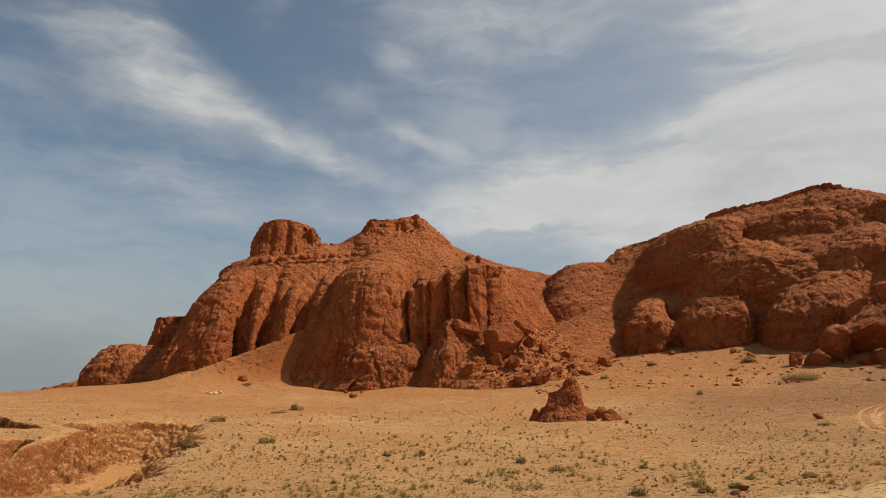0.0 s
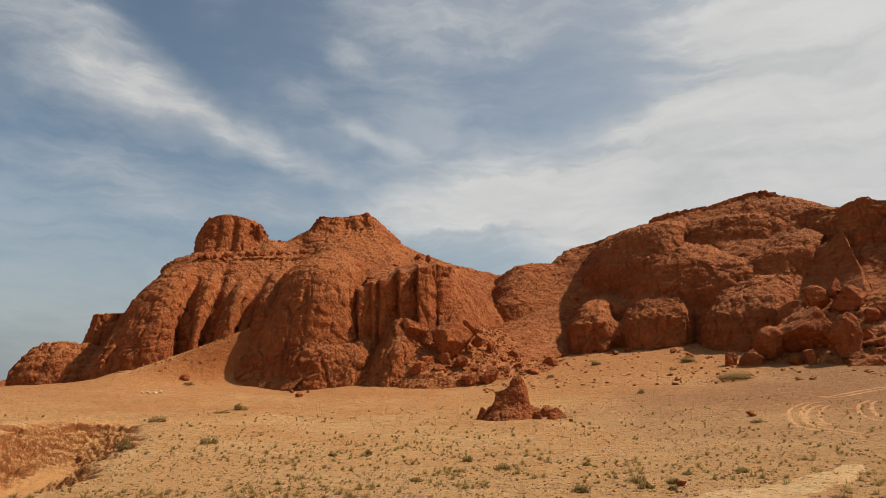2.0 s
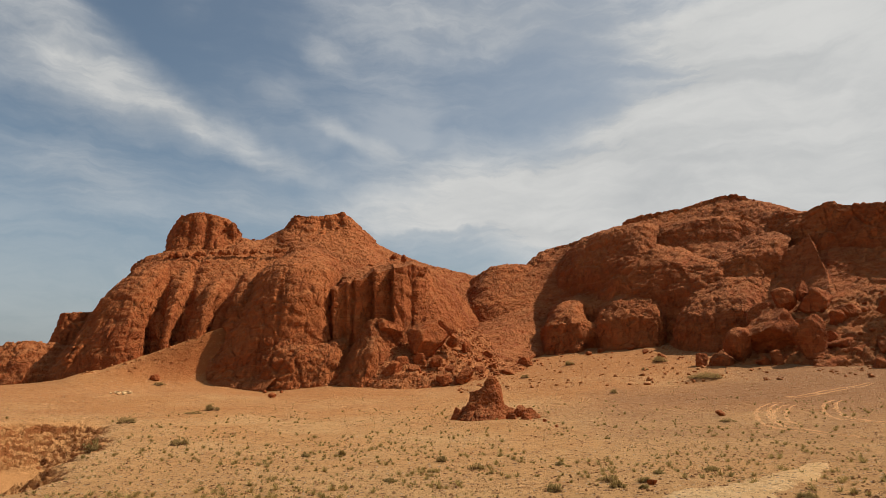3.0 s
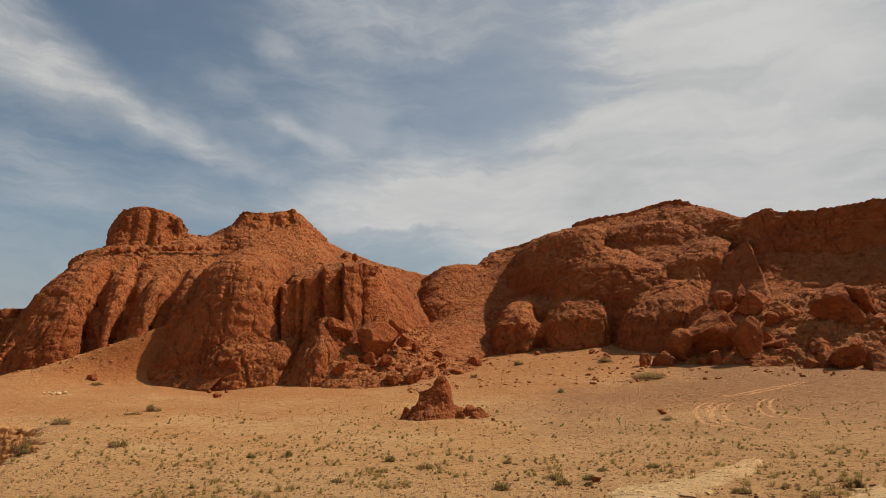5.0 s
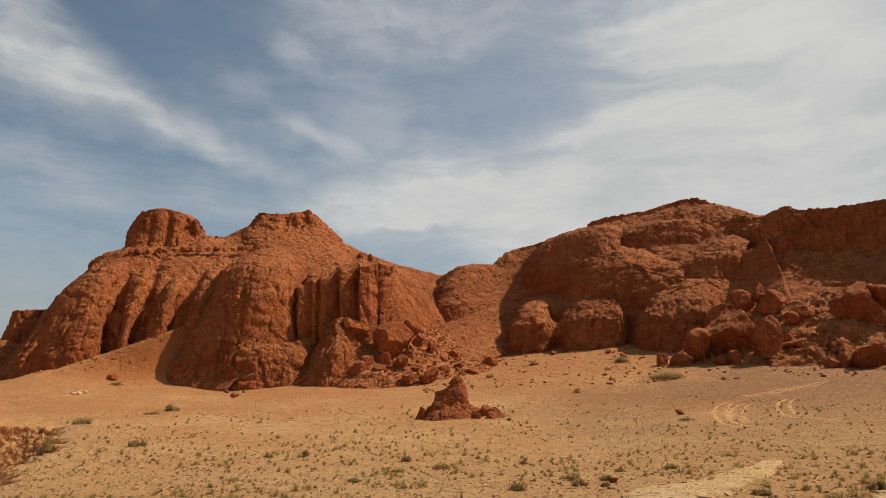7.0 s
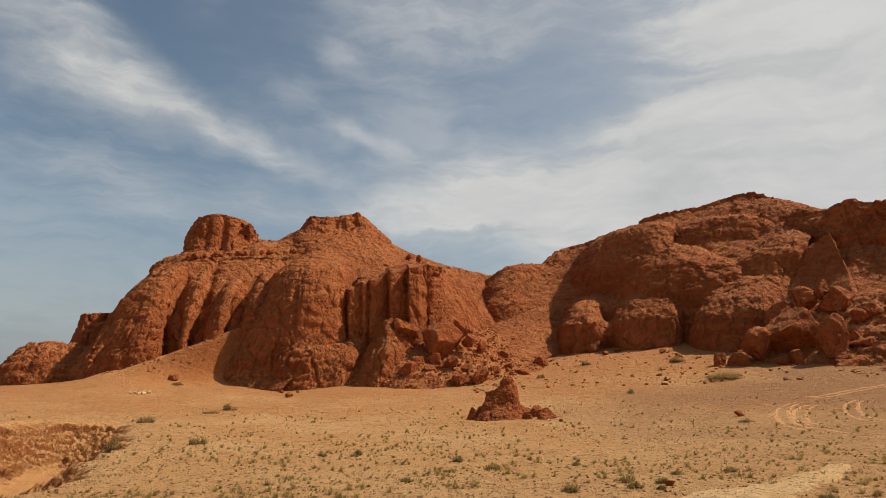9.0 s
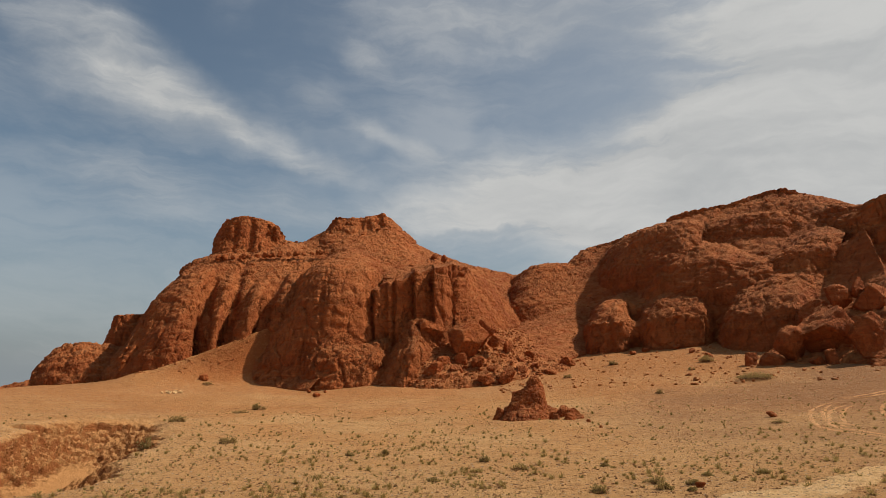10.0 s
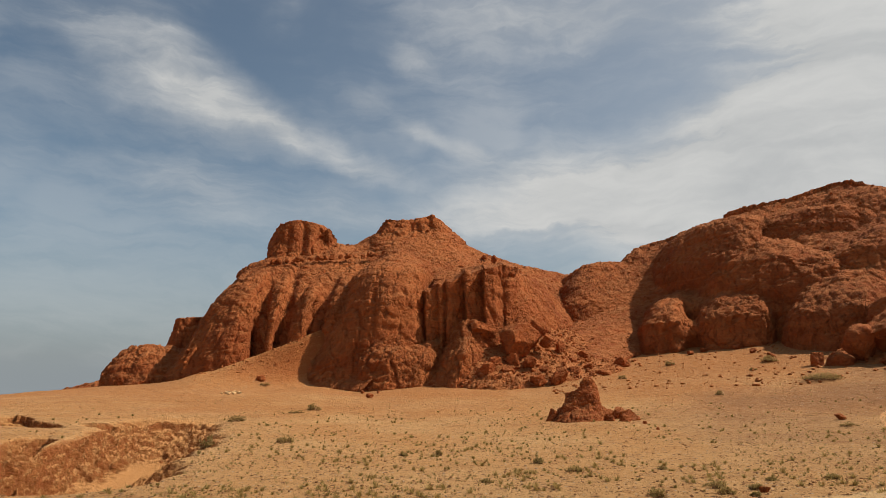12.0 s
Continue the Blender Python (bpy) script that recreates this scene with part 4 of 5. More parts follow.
gully_slope = rock_mass("gully_slope", scarp, [
    [(17.9, 120.7, 8.8), (23.8, 114.6, 6.9), (29.3, 117.4, 8.0), (34.5, 122.2, 9.4), (37.7, 126.5, 11.0)],
    [(19.6, 131.5, 12.4), (23.8, 128.8, 12.5), (29.3, 129.7, 13.2), (34.7, 131.5, 14.0), (39.0, 133.4, 15.2)],
    [(22.5, 142.2, 16.1), (26.7, 141.5, 17.3), (33.3, 141.1, 19.6), (38.8, 141.8, 21.6), (43.8, 141.9, 22.5)],
    [(29.5, 150.1, 21.5), (33.5, 148.3, 24.1), (37.1, 148.4, 26.5), (42.1, 148.1, 27.7), (46.5, 145.6, 27.8)],
    [(33.4, 155.5, 27.8), (36.3, 153.8, 29.5), (39.7, 152.9, 30.6), (43.9, 151.8, 31.3), (48.3, 148.4, 31.2)],
], "smooth wash of red sand and stones", cell=0.3, lumps=0.35, lump_size=7.0, hum=0.1, block=0.08, rills=0.3, rill_size=2.0, fissure=0, joint=0, rough=0.08, ledge=0.04, seed=143, dip=1.0, behind=(5, 8))
rock_mass("upper_wall", scarp, [
    [(45.0, 147.3, 27.4), (44.9, 141.0, 25.7), (47.3, 134.0, 25.5), (50.9, 126.1, 25.7), (54.5, 122.3, 26.5), (59.2, 122.6, 27.9)],
    [(47.3, 149.7, 32.1), (46.9, 142.3, 31.4), (49.0, 136.6, 31.5), (52.3, 129.2, 31.0), (56.0, 124.7, 31.2), (60.2, 124.5, 31.4)],
    [(50.2, 152.5, 36.4), (50.5, 145.9, 36.4), (52.6, 140.3, 36.9), (56.0, 132.7, 37.2), (59.5, 129.7, 37.2), (63.4, 129.1, 36.7)],
], lumps=0.7, lump_size=5, hum=0.2, block=0.12, seed=147, dip=2.0, behind=(6, 12))
rock_mass("caprock", scarp, [
    [(43.6, 158.6, 35.6), (51.8, 155.1, 37.4), (56.2, 146.0, 37.8), (59.1, 138.4, 38.0), (65.4, 136.0, 40.3), (72.9, 133.4, 41.5), (77.5, 132.1, 42.9), (80.8, 130.1, 43.3), (84.0, 128.0, 42.7), (88.0, 124.6, 40.7)],
    [(44.6, 159.4, 37.0), (52.2, 156.0, 39.0), (56.6, 146.7, 39.6), (59.2, 139.8, 39.6), (59.7, 138.5, 40.8), (65.7, 136.5, 42.3), (73.3, 133.8, 43.4), (77.3, 132.9, 44.8), (81.0, 130.6, 45.5), (84.2, 128.6, 45.0), (84.8, 128.2, 44.1), (88.4, 125.0, 41.9)],
], cell=0.25, lumps=0.25, lump_size=6, hum=0.08, block=0.12, block_size=2.0, bend=0.1, seed=148, behind=(3, 6), dip=0.0, low=18)
rock_mass("middle_wall", scarp, [
    [(48.6, 128.9, 21.4), (49.1, 123.5, 20.3), (52.2, 117.9, 19.5), (56.8, 114.6, 19.6), (62.2, 111.1, 20.2), (67.6, 109.8, 21.8)],
    [(51.6, 127.1, 25.9), (52.4, 123.4, 26.6), (55.8, 119.6, 26.7), (60.5, 116.4, 26.3), (65.3, 113.8, 25.7), (69.0, 112.8, 25.2)],
    [(54.9, 127.5, 30.1), (56.0, 125.3, 30.7), (59.0, 123.3, 31.0), (62.9, 120.7, 29.8), (66.6, 118.1, 28.2), (69.1, 116.0, 26.8)],
], lumps=0.7, lump_size=5, hum=0.2, block=0.12, seed=149, dip=2.0, behind=(6, 12))
rock_mass("upper_cliff", scarp, [
    [(63.1, 130.4, 32.7), (66.2, 127.0, 31.2), (69.8, 123.8, 29.8), (73.6, 121.0, 29.2), (77.3, 119.3, 29.9), (81.7, 117.7, 30.1)],
    [(66.5, 131.8, 38.0), (68.6, 129.5, 38.4), (72.3, 127.2, 38.6), (76.5, 124.7, 38.5), (80.1, 122.7, 37.4), (83.7, 121.0, 35.9)],
], lumps=0.5, lump_size=5, block=0.12, fissure=0.6, seed=150, dip=2.0, behind=(6, 10))
rock_mass("east_cliff", scarp, [
    [(80.4, 117.9, 29.7), (81.7, 113.0, 29.5), (83.7, 108.7, 29.0), (89.9, 100.7, 28.0), (95.2, 93.3, 27.0), (99.6, 86.1, 26.9), (102.6, 77.2, 26.2)],
    [(82.4, 119.2, 35.1), (83.4, 113.8, 34.3), (85.3, 109.2, 33.6), (91.1, 101.5, 32.1), (96.5, 94.0, 31.2), (101.0, 86.7, 31.0), (103.8, 77.4, 31.0)],
    [(85.5, 121.0, 39.6), (86.3, 113.7, 37.1), (86.5, 110.3, 37.5), (88.3, 107.9, 37.8), (89.3, 106.3, 36.8), (92.3, 102.3, 36.2), (94.5, 99.0, 36.2), (96.1, 96.7, 36.0), (98.3, 93.7, 36.3), (99.4, 91.8, 36.2), (100.9, 89.3, 36.7), (103.8, 82.0, 37.1), (105.9, 74.5, 36.8)],
], lumps=0.6, lump_size=5, hum=0.2, block=0.16, fissure=0.6, seed=152, behind=(8, 12), bend=0.2)
rock_mass("foot_wall", scarp, [
    [(36.9, 137.1, 13.0), (34.6, 123.8, 9.9), (36.1, 119.7, 9.3), (39.6, 118.0, 9.5), (43.0, 118.0, 9.8), (45.8, 114.7, 9.8), (49.5, 112.6, 10.4), (53.3, 112.0, 11.3), (57.2, 114.3, 12.8)],
    [(37.2, 133.9, 14.2), (35.3, 124.1, 14.4), (37.0, 120.4, 14.9), (40.0, 118.8, 15.0), (43.5, 119.1, 14.4), (46.3, 115.4, 15.3), (50.1, 113.4, 15.6), (53.7, 112.4, 15.7), (57.6, 114.8, 15.2)],
    [(39.7, 136.3, 18.0), (38.6, 128.3, 18.5), (40.1, 125.1, 19.0), (42.1, 123.9, 19.1), (45.1, 123.3, 17.3), (47.9, 119.1, 18.8), (51.6, 116.4, 19.1), (55.3, 115.3, 18.9), (59.3, 117.0, 18.0)],
    [(43.7, 143.5, 20.7), (44.2, 139.2, 22.0), (45.1, 135.5, 22.3), (46.2, 133.0, 22.3), (48.4, 130.2, 21.3), (51.2, 125.6, 21.8), (54.4, 121.1, 22.0), (58.0, 119.5, 21.6), (62.5, 119.7, 20.9)],
], lumps=0.6, lump_size=5.0, bend=0.2, seed=151, dip=3.0, behind=(4, 9), cracks=[((42.9, 118.5, 10.2), (45.2, 124.0, 16.9), 0.9, 3.0), ((38.3, 118.4, 9.5), (38.6, 119.9, 14.7), 0.6, 1.0)])
rock_mass("east_foot", scarp, [
    [(56.2, 113.0, 10.7), (53.8, 105.6, 9.5), (55.1, 101.5, 9.2), (57.6, 98.4, 9.2), (60.7, 96.5, 9.6), (66.2, 98.9, 11.1)],
    [(56.9, 112.6, 13.9), (55.0, 106.1, 14.6), (56.6, 102.4, 15.2), (59.0, 99.9, 15.4), (62.1, 98.0, 15.3), (67.6, 100.4, 15.6)],
    [(59.0, 114.0, 17.6), (59.0, 110.6, 18.6), (60.8, 107.5, 19.4), (62.9, 105.1, 19.8), (65.8, 103.3, 20.1), (70.6, 103.9, 19.8)],
    [(62.5, 117.2, 20.7), (63.4, 114.2, 21.8), (65.2, 111.9, 22.5), (67.2, 110.0, 22.9), (70.0, 107.6, 23.0), (73.5, 106.6, 22.4)],
], lumps=0.8, lump_size=5.0, bend=0.3, seed=171, dip=3.0, behind=(4, 10))
rock_mass("second_tier", scarp, [
    [(65.0, 115.8, 22.3), (66.2, 112.6, 21.7), (68.2, 108.8, 21.2), (70.9, 106.4, 21.2), (74.7, 105.8, 21.8)],
    [(67.4, 116.3, 26.2), (68.7, 113.0, 26.6), (70.7, 110.1, 27.1), (73.6, 107.9, 27.2), (77.3, 107.3, 27.3)],
    [(71.4, 118.5, 28.6), (72.7, 115.1, 29.2), (74.4, 112.6, 30.0), (76.8, 110.4, 30.6), (80.6, 109.7, 30.9)],
], lumps=0.7, lump_size=5.0, bend=0.2, seed=175, dip=3.0, behind=(6, 10))
rock_mass("pyramid", scarp, [
    [(67.4, 108, 15.1), (68.0, 100, 13.8), (69.9, 94.5, 13.5), (72.5, 88.5, 14.6), (79.6, 98, 16.4)],
    [(70.7, 111, 18.8), (72.8, 106, 20.5), (74.9, 101.5, 21.3), (77.1, 97, 21.7), (83.7, 106, 23.7)],
    [(72.9, 114, 22.5), (75.7, 110.5, 26.1), (78.3, 106.5, 28.6), (79.5, 103.5, 30.1), (85.8, 112, 32.2)],
], lumps=0.3, lump_size=6.0, hum=0.09, block=0.06, rills=0.1, fissure=0, joint=0, bend=0.05, sharp=True, ledge=0.04, seed=181, behind=(7, 14))
pile = rock_mass("rubble_bank", scarp, [
    [(53.2, 96.3, 7.1), (52.6, 88.6, 5.6), (56.3, 82.7, 5.2), (61.0, 78.0, 5.1), (65.7, 74.0, 5.1), (69.5, 70.5, 5.1), (72.9, 65.5, 5.1), (74.1, 59.5, 5.0)],
    [(57.9, 97.0, 9.0), (59.0, 92.8, 10.2), (62.2, 87.7, 10.8), (66.6, 83.1, 11.5), (71.2, 79.2, 11.7), (74.8, 75.1, 10.6), (77.7, 69.2, 9.5), (78.3, 62.2, 9.1)],
    [(65.6, 99.3, 13.6), (66.4, 96.3, 14.8), (68.8, 93.4, 16.0), (72.9, 90.2, 16.7), (79.9, 86.8, 18.3), (84.9, 82.0, 18.4), (88.1, 75.4, 17.6), (89.0, 68.0, 17.3)],
], "bank of red rubble under the boulders", lumps=0.6, lump_size=4.0, rills=0.0, hum=0.35, block=0.4, block_size=1.2, fissure=0, seed=185, behind=(4, 10), mat=SCREE)

# ---- eroded mound on the plain ----
mound = tagged(empty("eroded_mound", (11, 61, 0.5)), "worn stump of red earth with a crumbled skirt", "earth mound")
rock_mass("skirt", mound, [
    [(8.2, 63.5, 0.3), (8.6, 59.7, 0.2), (10.1, 58.4, 0.1), (12.5, 59.0, 0.4), (14.9, 61.7, 0.7)],
    [(9.0, 63.4, 1.1), (9.4, 60.7, 1.2), (10.5, 59.7, 1.3), (12.2, 59.8, 1.5), (14.1, 61.9, 1.4)],
    [(9.7, 63.3, 1.6), (9.9, 61.5, 1.9), (10.8, 60.9, 2.1), (12.2, 60.6, 2.2), (13.6, 62.0, 1.9)],
], cell=0.07, lumps=0.25, lump_size=1.6, hum=0.14, hum_size=0.5, block=0.10, block_size=0.5, rills=0.1, rill_size=0.5, fissure=0, joint=0, rough=0.08, seed=191, behind=(0.2, 1.4), low=-0.5, mat=BLOCK)
rock_mass("stump", mound, [
    [(9.1, 61.8, 1.0), (9.2, 60.3, 0.9), (10.6, 59.8, 1.0), (12.5, 60.0, 1.5), (13.5, 61.8, 2.0)],
    [(9.9, 61.9, 2.2), (9.9, 60.9, 2.2), (10.8, 60.5, 2.4), (12.6, 60.5, 2.8), (13.3, 61.8, 2.8)],
    [(10.2, 62.3, 3.0), (10.3, 61.4, 3.2), (11.0, 61.2, 3.5), (11.6, 61.1, 4.1), (12.1, 61.1, 4.6), (12.6, 61.3, 4.4), (13.1, 61.9, 3.7)],
], cell=0.06, lumps=0.2, lump_size=1.4, hum=0.10, hum_size=0.5, block=0.08, block_size=0.5, rills=0.1, rill_size=0.5, fissure=0, joint=0, rough=0.06, bend=0.2, seed=195, behind=(0.2, 1.5), dip=-0.3, low=0.3, mat=BLOCK)

# ---- fallen blocks: place of the foot, width and height ----
def block(name, label, category, at, seed, turn=None, deep=0.8, facets=9, sub=5, group="", lean=0.0, sink=0.0, mat=None):
    x, y, z, w, h = at
    mesh = boulder_mesh(name, (w, w * deep, h * 1.15), seed, facets, sub, mat)
    ob = new(name, mesh)
    rnd = random.Random(seed * 7 + 1)
    ob.matrix_world = pose(x, y + w * deep * 0.3, z - sink, lean * 0.4, lean, rnd.uniform(-25, 25) if turn is None else turn)
    return tagged(ob, label, category, group)


for k, (at, lean) in enumerate((
        ((67.5, 90.6, 17.3, 2.6, 2.9), 8), ((64.9, 91.3, 15.9, 4.4, 3.4), 5), ((63.6, 92.6, 13.0, 5.0, 4.0), -24), ((59.9, 85.0, 8.4, 8.6, 7.4), -14),
        ((60.9, 81.2, 7.1, 4.4, 6.9), 6), ((54.6, 87.3, 7.6, 4.6, 5.9), 4), ((68.5, 88.6, 15.0, 6.0, 3.8), 8), ((68.2, 83.8, 12.3, 3.3, 2.9), 0),
        ((57.2, 83.2, 6.6, 2.7, 2.5), 10), ((50.0, 90.0, 5.7, 2.4, 3.9), -4), ((51.4, 88.1, 5.6, 4.2, 3.1), 16), ((64.4, 81.7, 9.6, 2.4, 2.2), 12),
        ((69.7, 83.8, 13.7, 3.9, 2.1), 5), ((55.8, 84.2, 6.8, 2.0, 1.4), 0))):
    block("boulder", "rounded red sandstone boulder in a pile below the scarp", "boulder", at, 300 + k, lean=lean, group="boulders below the scarp", sink=0.8)
for k, (at, lean, deep) in enumerate((
        ((74.2, 78.4, 12.1, 6.8, 7.5), 12, 0.8), ((75.5, 76.6, 10.6, 3.8, 4.8), 10, 0.7), ((76.3, 75.0, 9.7, 4.2, 4.4), 14, 0.7),
        ((77.2, 73.4, 9.1, 3.4, 3.8), 18, 0.7), ((77.5, 77.4, 13.7, 8.4, 3.9), 26, 0.6))):
    block("split_slab", "huge split slab of red sandstone on the slope", "boulder", at, 340 + k, lean=lean, deep=deep, facets=12, group="split slab pieces", sink=0.4)
for k, (at, lean) in enumerate((
        ((65.0, 73.4, 5.3, 4.0, 2.5), 8), ((67.3, 72.6, 5.1, 5.7, 3.9), 16), ((69.8, 70.9, 5.0, 8.5, 5.5), -16), ((70.3, 67.5, 5.0, 6.4, 3.7), -14),
        ((62.4, 78.1, 5.2, 7.2, 3.0), -18), ((66.3, 77.5, 6.3, 6.4, 3.3), -20), ((66.6, 79.9, 8.2, 6.9, 3.0), -18), ((69.6, 75.9, 8.1, 5.9, 3.1), -14),
        ((72.5, 66.0, 4.8, 5.8, 4.9), 10), ((61.8, 79.9, 6.8, 4.5, 2.2), -16))):
    block("tilted_block", "tilted block of red sandstone half buried in rubble", "boulder", at, 360 + k, lean=lean, deep=0.6, facets=13, group="tilted blocks at the scarp's foot", sink=0.5)
for k, at in enumerate((
        (9.8, 106.0, 8.9, 7.6, 5.5), (4.3, 102.4, 4.6, 3.8, 2.9), (3.5, 108.4, 11.0, 5.8, 3.9), (15.0, 108.0, 10.1, 2.9, 2.3), (13.8, 110.1, 11.6, 3.2, 4.2),
        (11.5, 103.4, 6.8, 1.9, 2.0), (28.7, 112.4, 6.4, 3.1, 2.2), (23.6, 105.4, 4.8, 2.8, 1.4), (15.6, 100.0, 3.9, 3.1, 2.7), (12.5, 100.0, 3.6, 3.0, 1.8),
        (5.8, 103.8, 6.6, 2.8, 1.9), (7.9, 102.7, 5.5, 2.4, 1.7), (11.1, 103.9, 6.3, 2.2, 1.9), (19.0, 105.3, 5.6, 2.1, 1.3), (8.7, 104.6, 6.9, 2.4, 1.9),
        (17.6, 111.6, 9.4, 2.2, 2.0), (21.6, 107.9, 6.0, 1.8, 1.4), (19.6, 110.3, 6.9, 1.8, 1.4), (22.1, 114.9, 8.3, 1.7, 1.5), (13.8, 104.1, 5.7, 1.9, 1.3),
        (7.9, 141.8, 30.6, 1.8, 2.0), (6.0, 142.9, 31.7, 2.0, 1.0), (10.9, 143.6, 30.1, 2.3, 1.0), (2.3, 109.0, 12.3, 2.3, 2.3))):
    block("boulder", "angular red sandstone boulder on the rubble apron", "boulder", at, 1430 + k, facets=13, group="boulders on the rubble apron", sink=0.3, sub=5 if at[3] > 3 else 4)
for k, at in enumerate(((13.5, 58.8, 0.4, 1.1, 1.0), (14.5, 58.2, 0.3, 1.4, 1.3), (15.6, 59.0, 0.5, 1.4, 0.9), (13.7, 60.5, 0.9, 1.1, 0.9), (14.6, 60.3, 1.0, 1.4, 1.1),
                        (12.6, 57.9, 0.1, 0.8, 0.6), (8.6, 60.9, 0.4, 1.4, 1.5), (15.7, 60.5, 1.0, 1.0, 0.8))):
    block("clod", "crumbled clod of red earth beside the mound", "clod", at, 440 + k, facets=10, sub=4, group="clods round the mound", sink=0.1)


start, end = Vector((-40.2, 131.0, 28.7)), Vector((-14.4, 136.2, 31.5))
for k in range(26):
    spot = start.lerp(end, (k + 0.5 + 0.7 * math.sin(k * 5.1)) / 26.5)
    size = 0.7 + 0.8 * abs(math.sin(k * 2.3))
    block("ledge_stone", "small red stone weathered out along the ledge", "stone", (spot.x, spot.y - 0.3, spot.z - 0.2, size, size * 0.8), 800 + k, sub=3,
          group="stones along the ledge", sink=0.2)


def on_ground(x, y):
    return float(ground_height(np.array([x]), np.array([y]))[0])


for k, (x, y, w, h) in enumerate(((-12.7, 91.8, 1.24, 0.75), (30.2, 52.3, 0.97, 0.49), (-33.7, 108.5, 1.62, 1.12),
                                  (15.6, 55.3, 0.41, 0.31), (15.6, 51.8, 0.34, 0.24), (-15.3, 102.0, 0.74, 0.55), (-12.6, 99.9, 0.63, 0.45), (11.3, 24.9, 0.39, 0.22), (46.9, 118.9, 1.60, 1.14),
                                  (48.2, 112.3, 1.53, 0.98), (48.5, 106.5, 1.26, 0.84), (43.7, 114.9, 1.76, 0.88), (40.7, 113.7, 1.30, 0.76), (48.7, 101.1, 1.40, 0.80))):
    block("stone", "loose weathered stone lying on the sand", "stone", (x, y, on_ground(x, y), w, h), 470 + k, facets=9, sub=3, group="loose stones")


for k in range(11):
    x, y = -34.0 + 1.9 * math.sin(k * 2.4) * (0.3 + 0.07 * k), 96.0 + 1.2 * math.cos(k * 2.4)
    size = 0.75 - 0.045 * k
    block("stone", "pale cream stone in a small heap on the sand", "stone", (x, y, on_ground(x, y), size, size * 0.7), 490 + k, facets=11, sub=3, group="heap of pale stones", mat=CRUST)


# ---- loose rubble on the slopes and grit on the plain ----
def stone_field(name, label, spots, sizes, seed, mat):
    """Many small stones as one mesh: a rough eight-cornered lump for each spot."""
    rs = np.random.RandomState(seed)
    bm = bmesh.new()
    bmesh.ops.create_icosphere(bm, subdivisions=1, radius=0.5)
    base = np.array([v.co[:] for v in bm.verts])
    tri = np.array([[v.index for v in f.verts] for f in bm.faces])
    bm.free()
    n_ = len(spots)
    pts = base[None] * (1 + rs.uniform(-0.35, 0.35, (n_, len(base), 1)))
    pts = pts * sizes[:, None, None] * rs.uniform(0.6, 1.3, (n_, 1, 3)) * (1, 1, 0.75)
    a = rs.uniform(0, 6.28, n_)
    c, s = np.cos(a)[:, None], np.sin(a)[:, None]
    pts = np.stack([pts[..., 0] * c - pts[..., 1] * s, pts[..., 0] * s + pts[..., 1] * c, pts[..., 2]], -1)
    pts = pts + spots[:, None, :] + np.stack([0 * sizes, 0 * sizes, sizes * 0.12], -1)[:, None, :]
    faces = (tri[None] + (np.arange(n_) * len(base))[:, None, None]).reshape(-1, 3)
    mesh = bpy.data.meshes.new(name)
    mesh.vertices.add(n_ * len(base))
    mesh.vertices.foreach_set("co", pts.reshape(-1).astype(np.float32))
    mesh.loops.add(len(faces) * 3)
    mesh.loops.foreach_set("vertex_index", faces.reshape(-1).astype(np.int32))
    mesh.polygons.add(len(faces))
    mesh.polygons.foreach_set("loop_start", np.arange(0, len(faces) * 3, 3, dtype=np.int32))
    mesh.update(calc_edges=True)
    mesh.materials.append(mat)
    return tagged(new(name, mesh), label, "rubble", kind="stuff")


def on_surface(ob, count, seed, low=-1e9, flat=0.25):
    """Spots picked on the upper sides of a body of rock."""
    mesh = ob.data
    co = np.empty(len(mesh.vertices) * 3, np.float32)
    mesh.vertices.foreach_get("co", co)
    co = co.reshape(-1, 3)
    no = np.empty(len(mesh.vertices) * 3, np.float32)
    mesh.vertex_normals.foreach_get("vector", no)
    ok = np.where((np.abs(no.reshape(-1, 3)[:, 2]) > flat) & (co[:, 2] > low))[0]
    rs = np.random.RandomState(seed)
    return co[rs.choice(ok, count)].astype(float)


def spread(count, seed, near, far, left, right):
    """Spots on the plain between two distances and two bearings, thinner far off."""
    rs = np.random.RandomState(seed)
    r = np.exp(rs.uniform(math.log(near), math.log(far), count))
    a = np.radians(rs.uniform(left, right, count))
    x, y = r * np.sin(a), r * np.cos(a)
    return np.stack([x, y, ground_height(x, y)], 1)


rs = np.random.RandomState(5)
for ob, count, seed, most in ((talus, 6000, 11, 0.65), (pile, 1500, 12, 0.8), (hillside, 1600, 13, 0.9), (slope, 900, 14, 0.7), (bowl, 200, 15, 0.6), (gully_slope, 420, 16, 0.6)):
    stone_field("rubble", "loose red stones strewn over the slope", on_surface(ob, count, seed), 0.14 + most * rs.random_sample(count) ** 4, seed, BLOCK)
spots = spread(2600, 21, 88, 130, 8, 44)
stone_field("rubble", "scattered red stones at the foot of the slopes", spots, 0.06 + 0.6 * rs.random_sample(2600) ** 7, 22, SCREE)
spots = spread(3000, 25, 96, 120, -24, -12)
spots = spots[ramp_lift(spots[:, 0], spots[:, 1])[1] > 0.1 + 0.9 * rs.random_sample(3000)][:1500]
stone_field("rubble", "small red stones strewn over the sand ramp", spots, 0.07 + 0.5 * rs.random_sample(len(spots)) ** 6, 26, SCREE)
spots = spread(20000, 23, 19, 115, -38, 51)
spots = spots[wash_cut(spots[:, 0], spots[:, 1]) < 0.2]
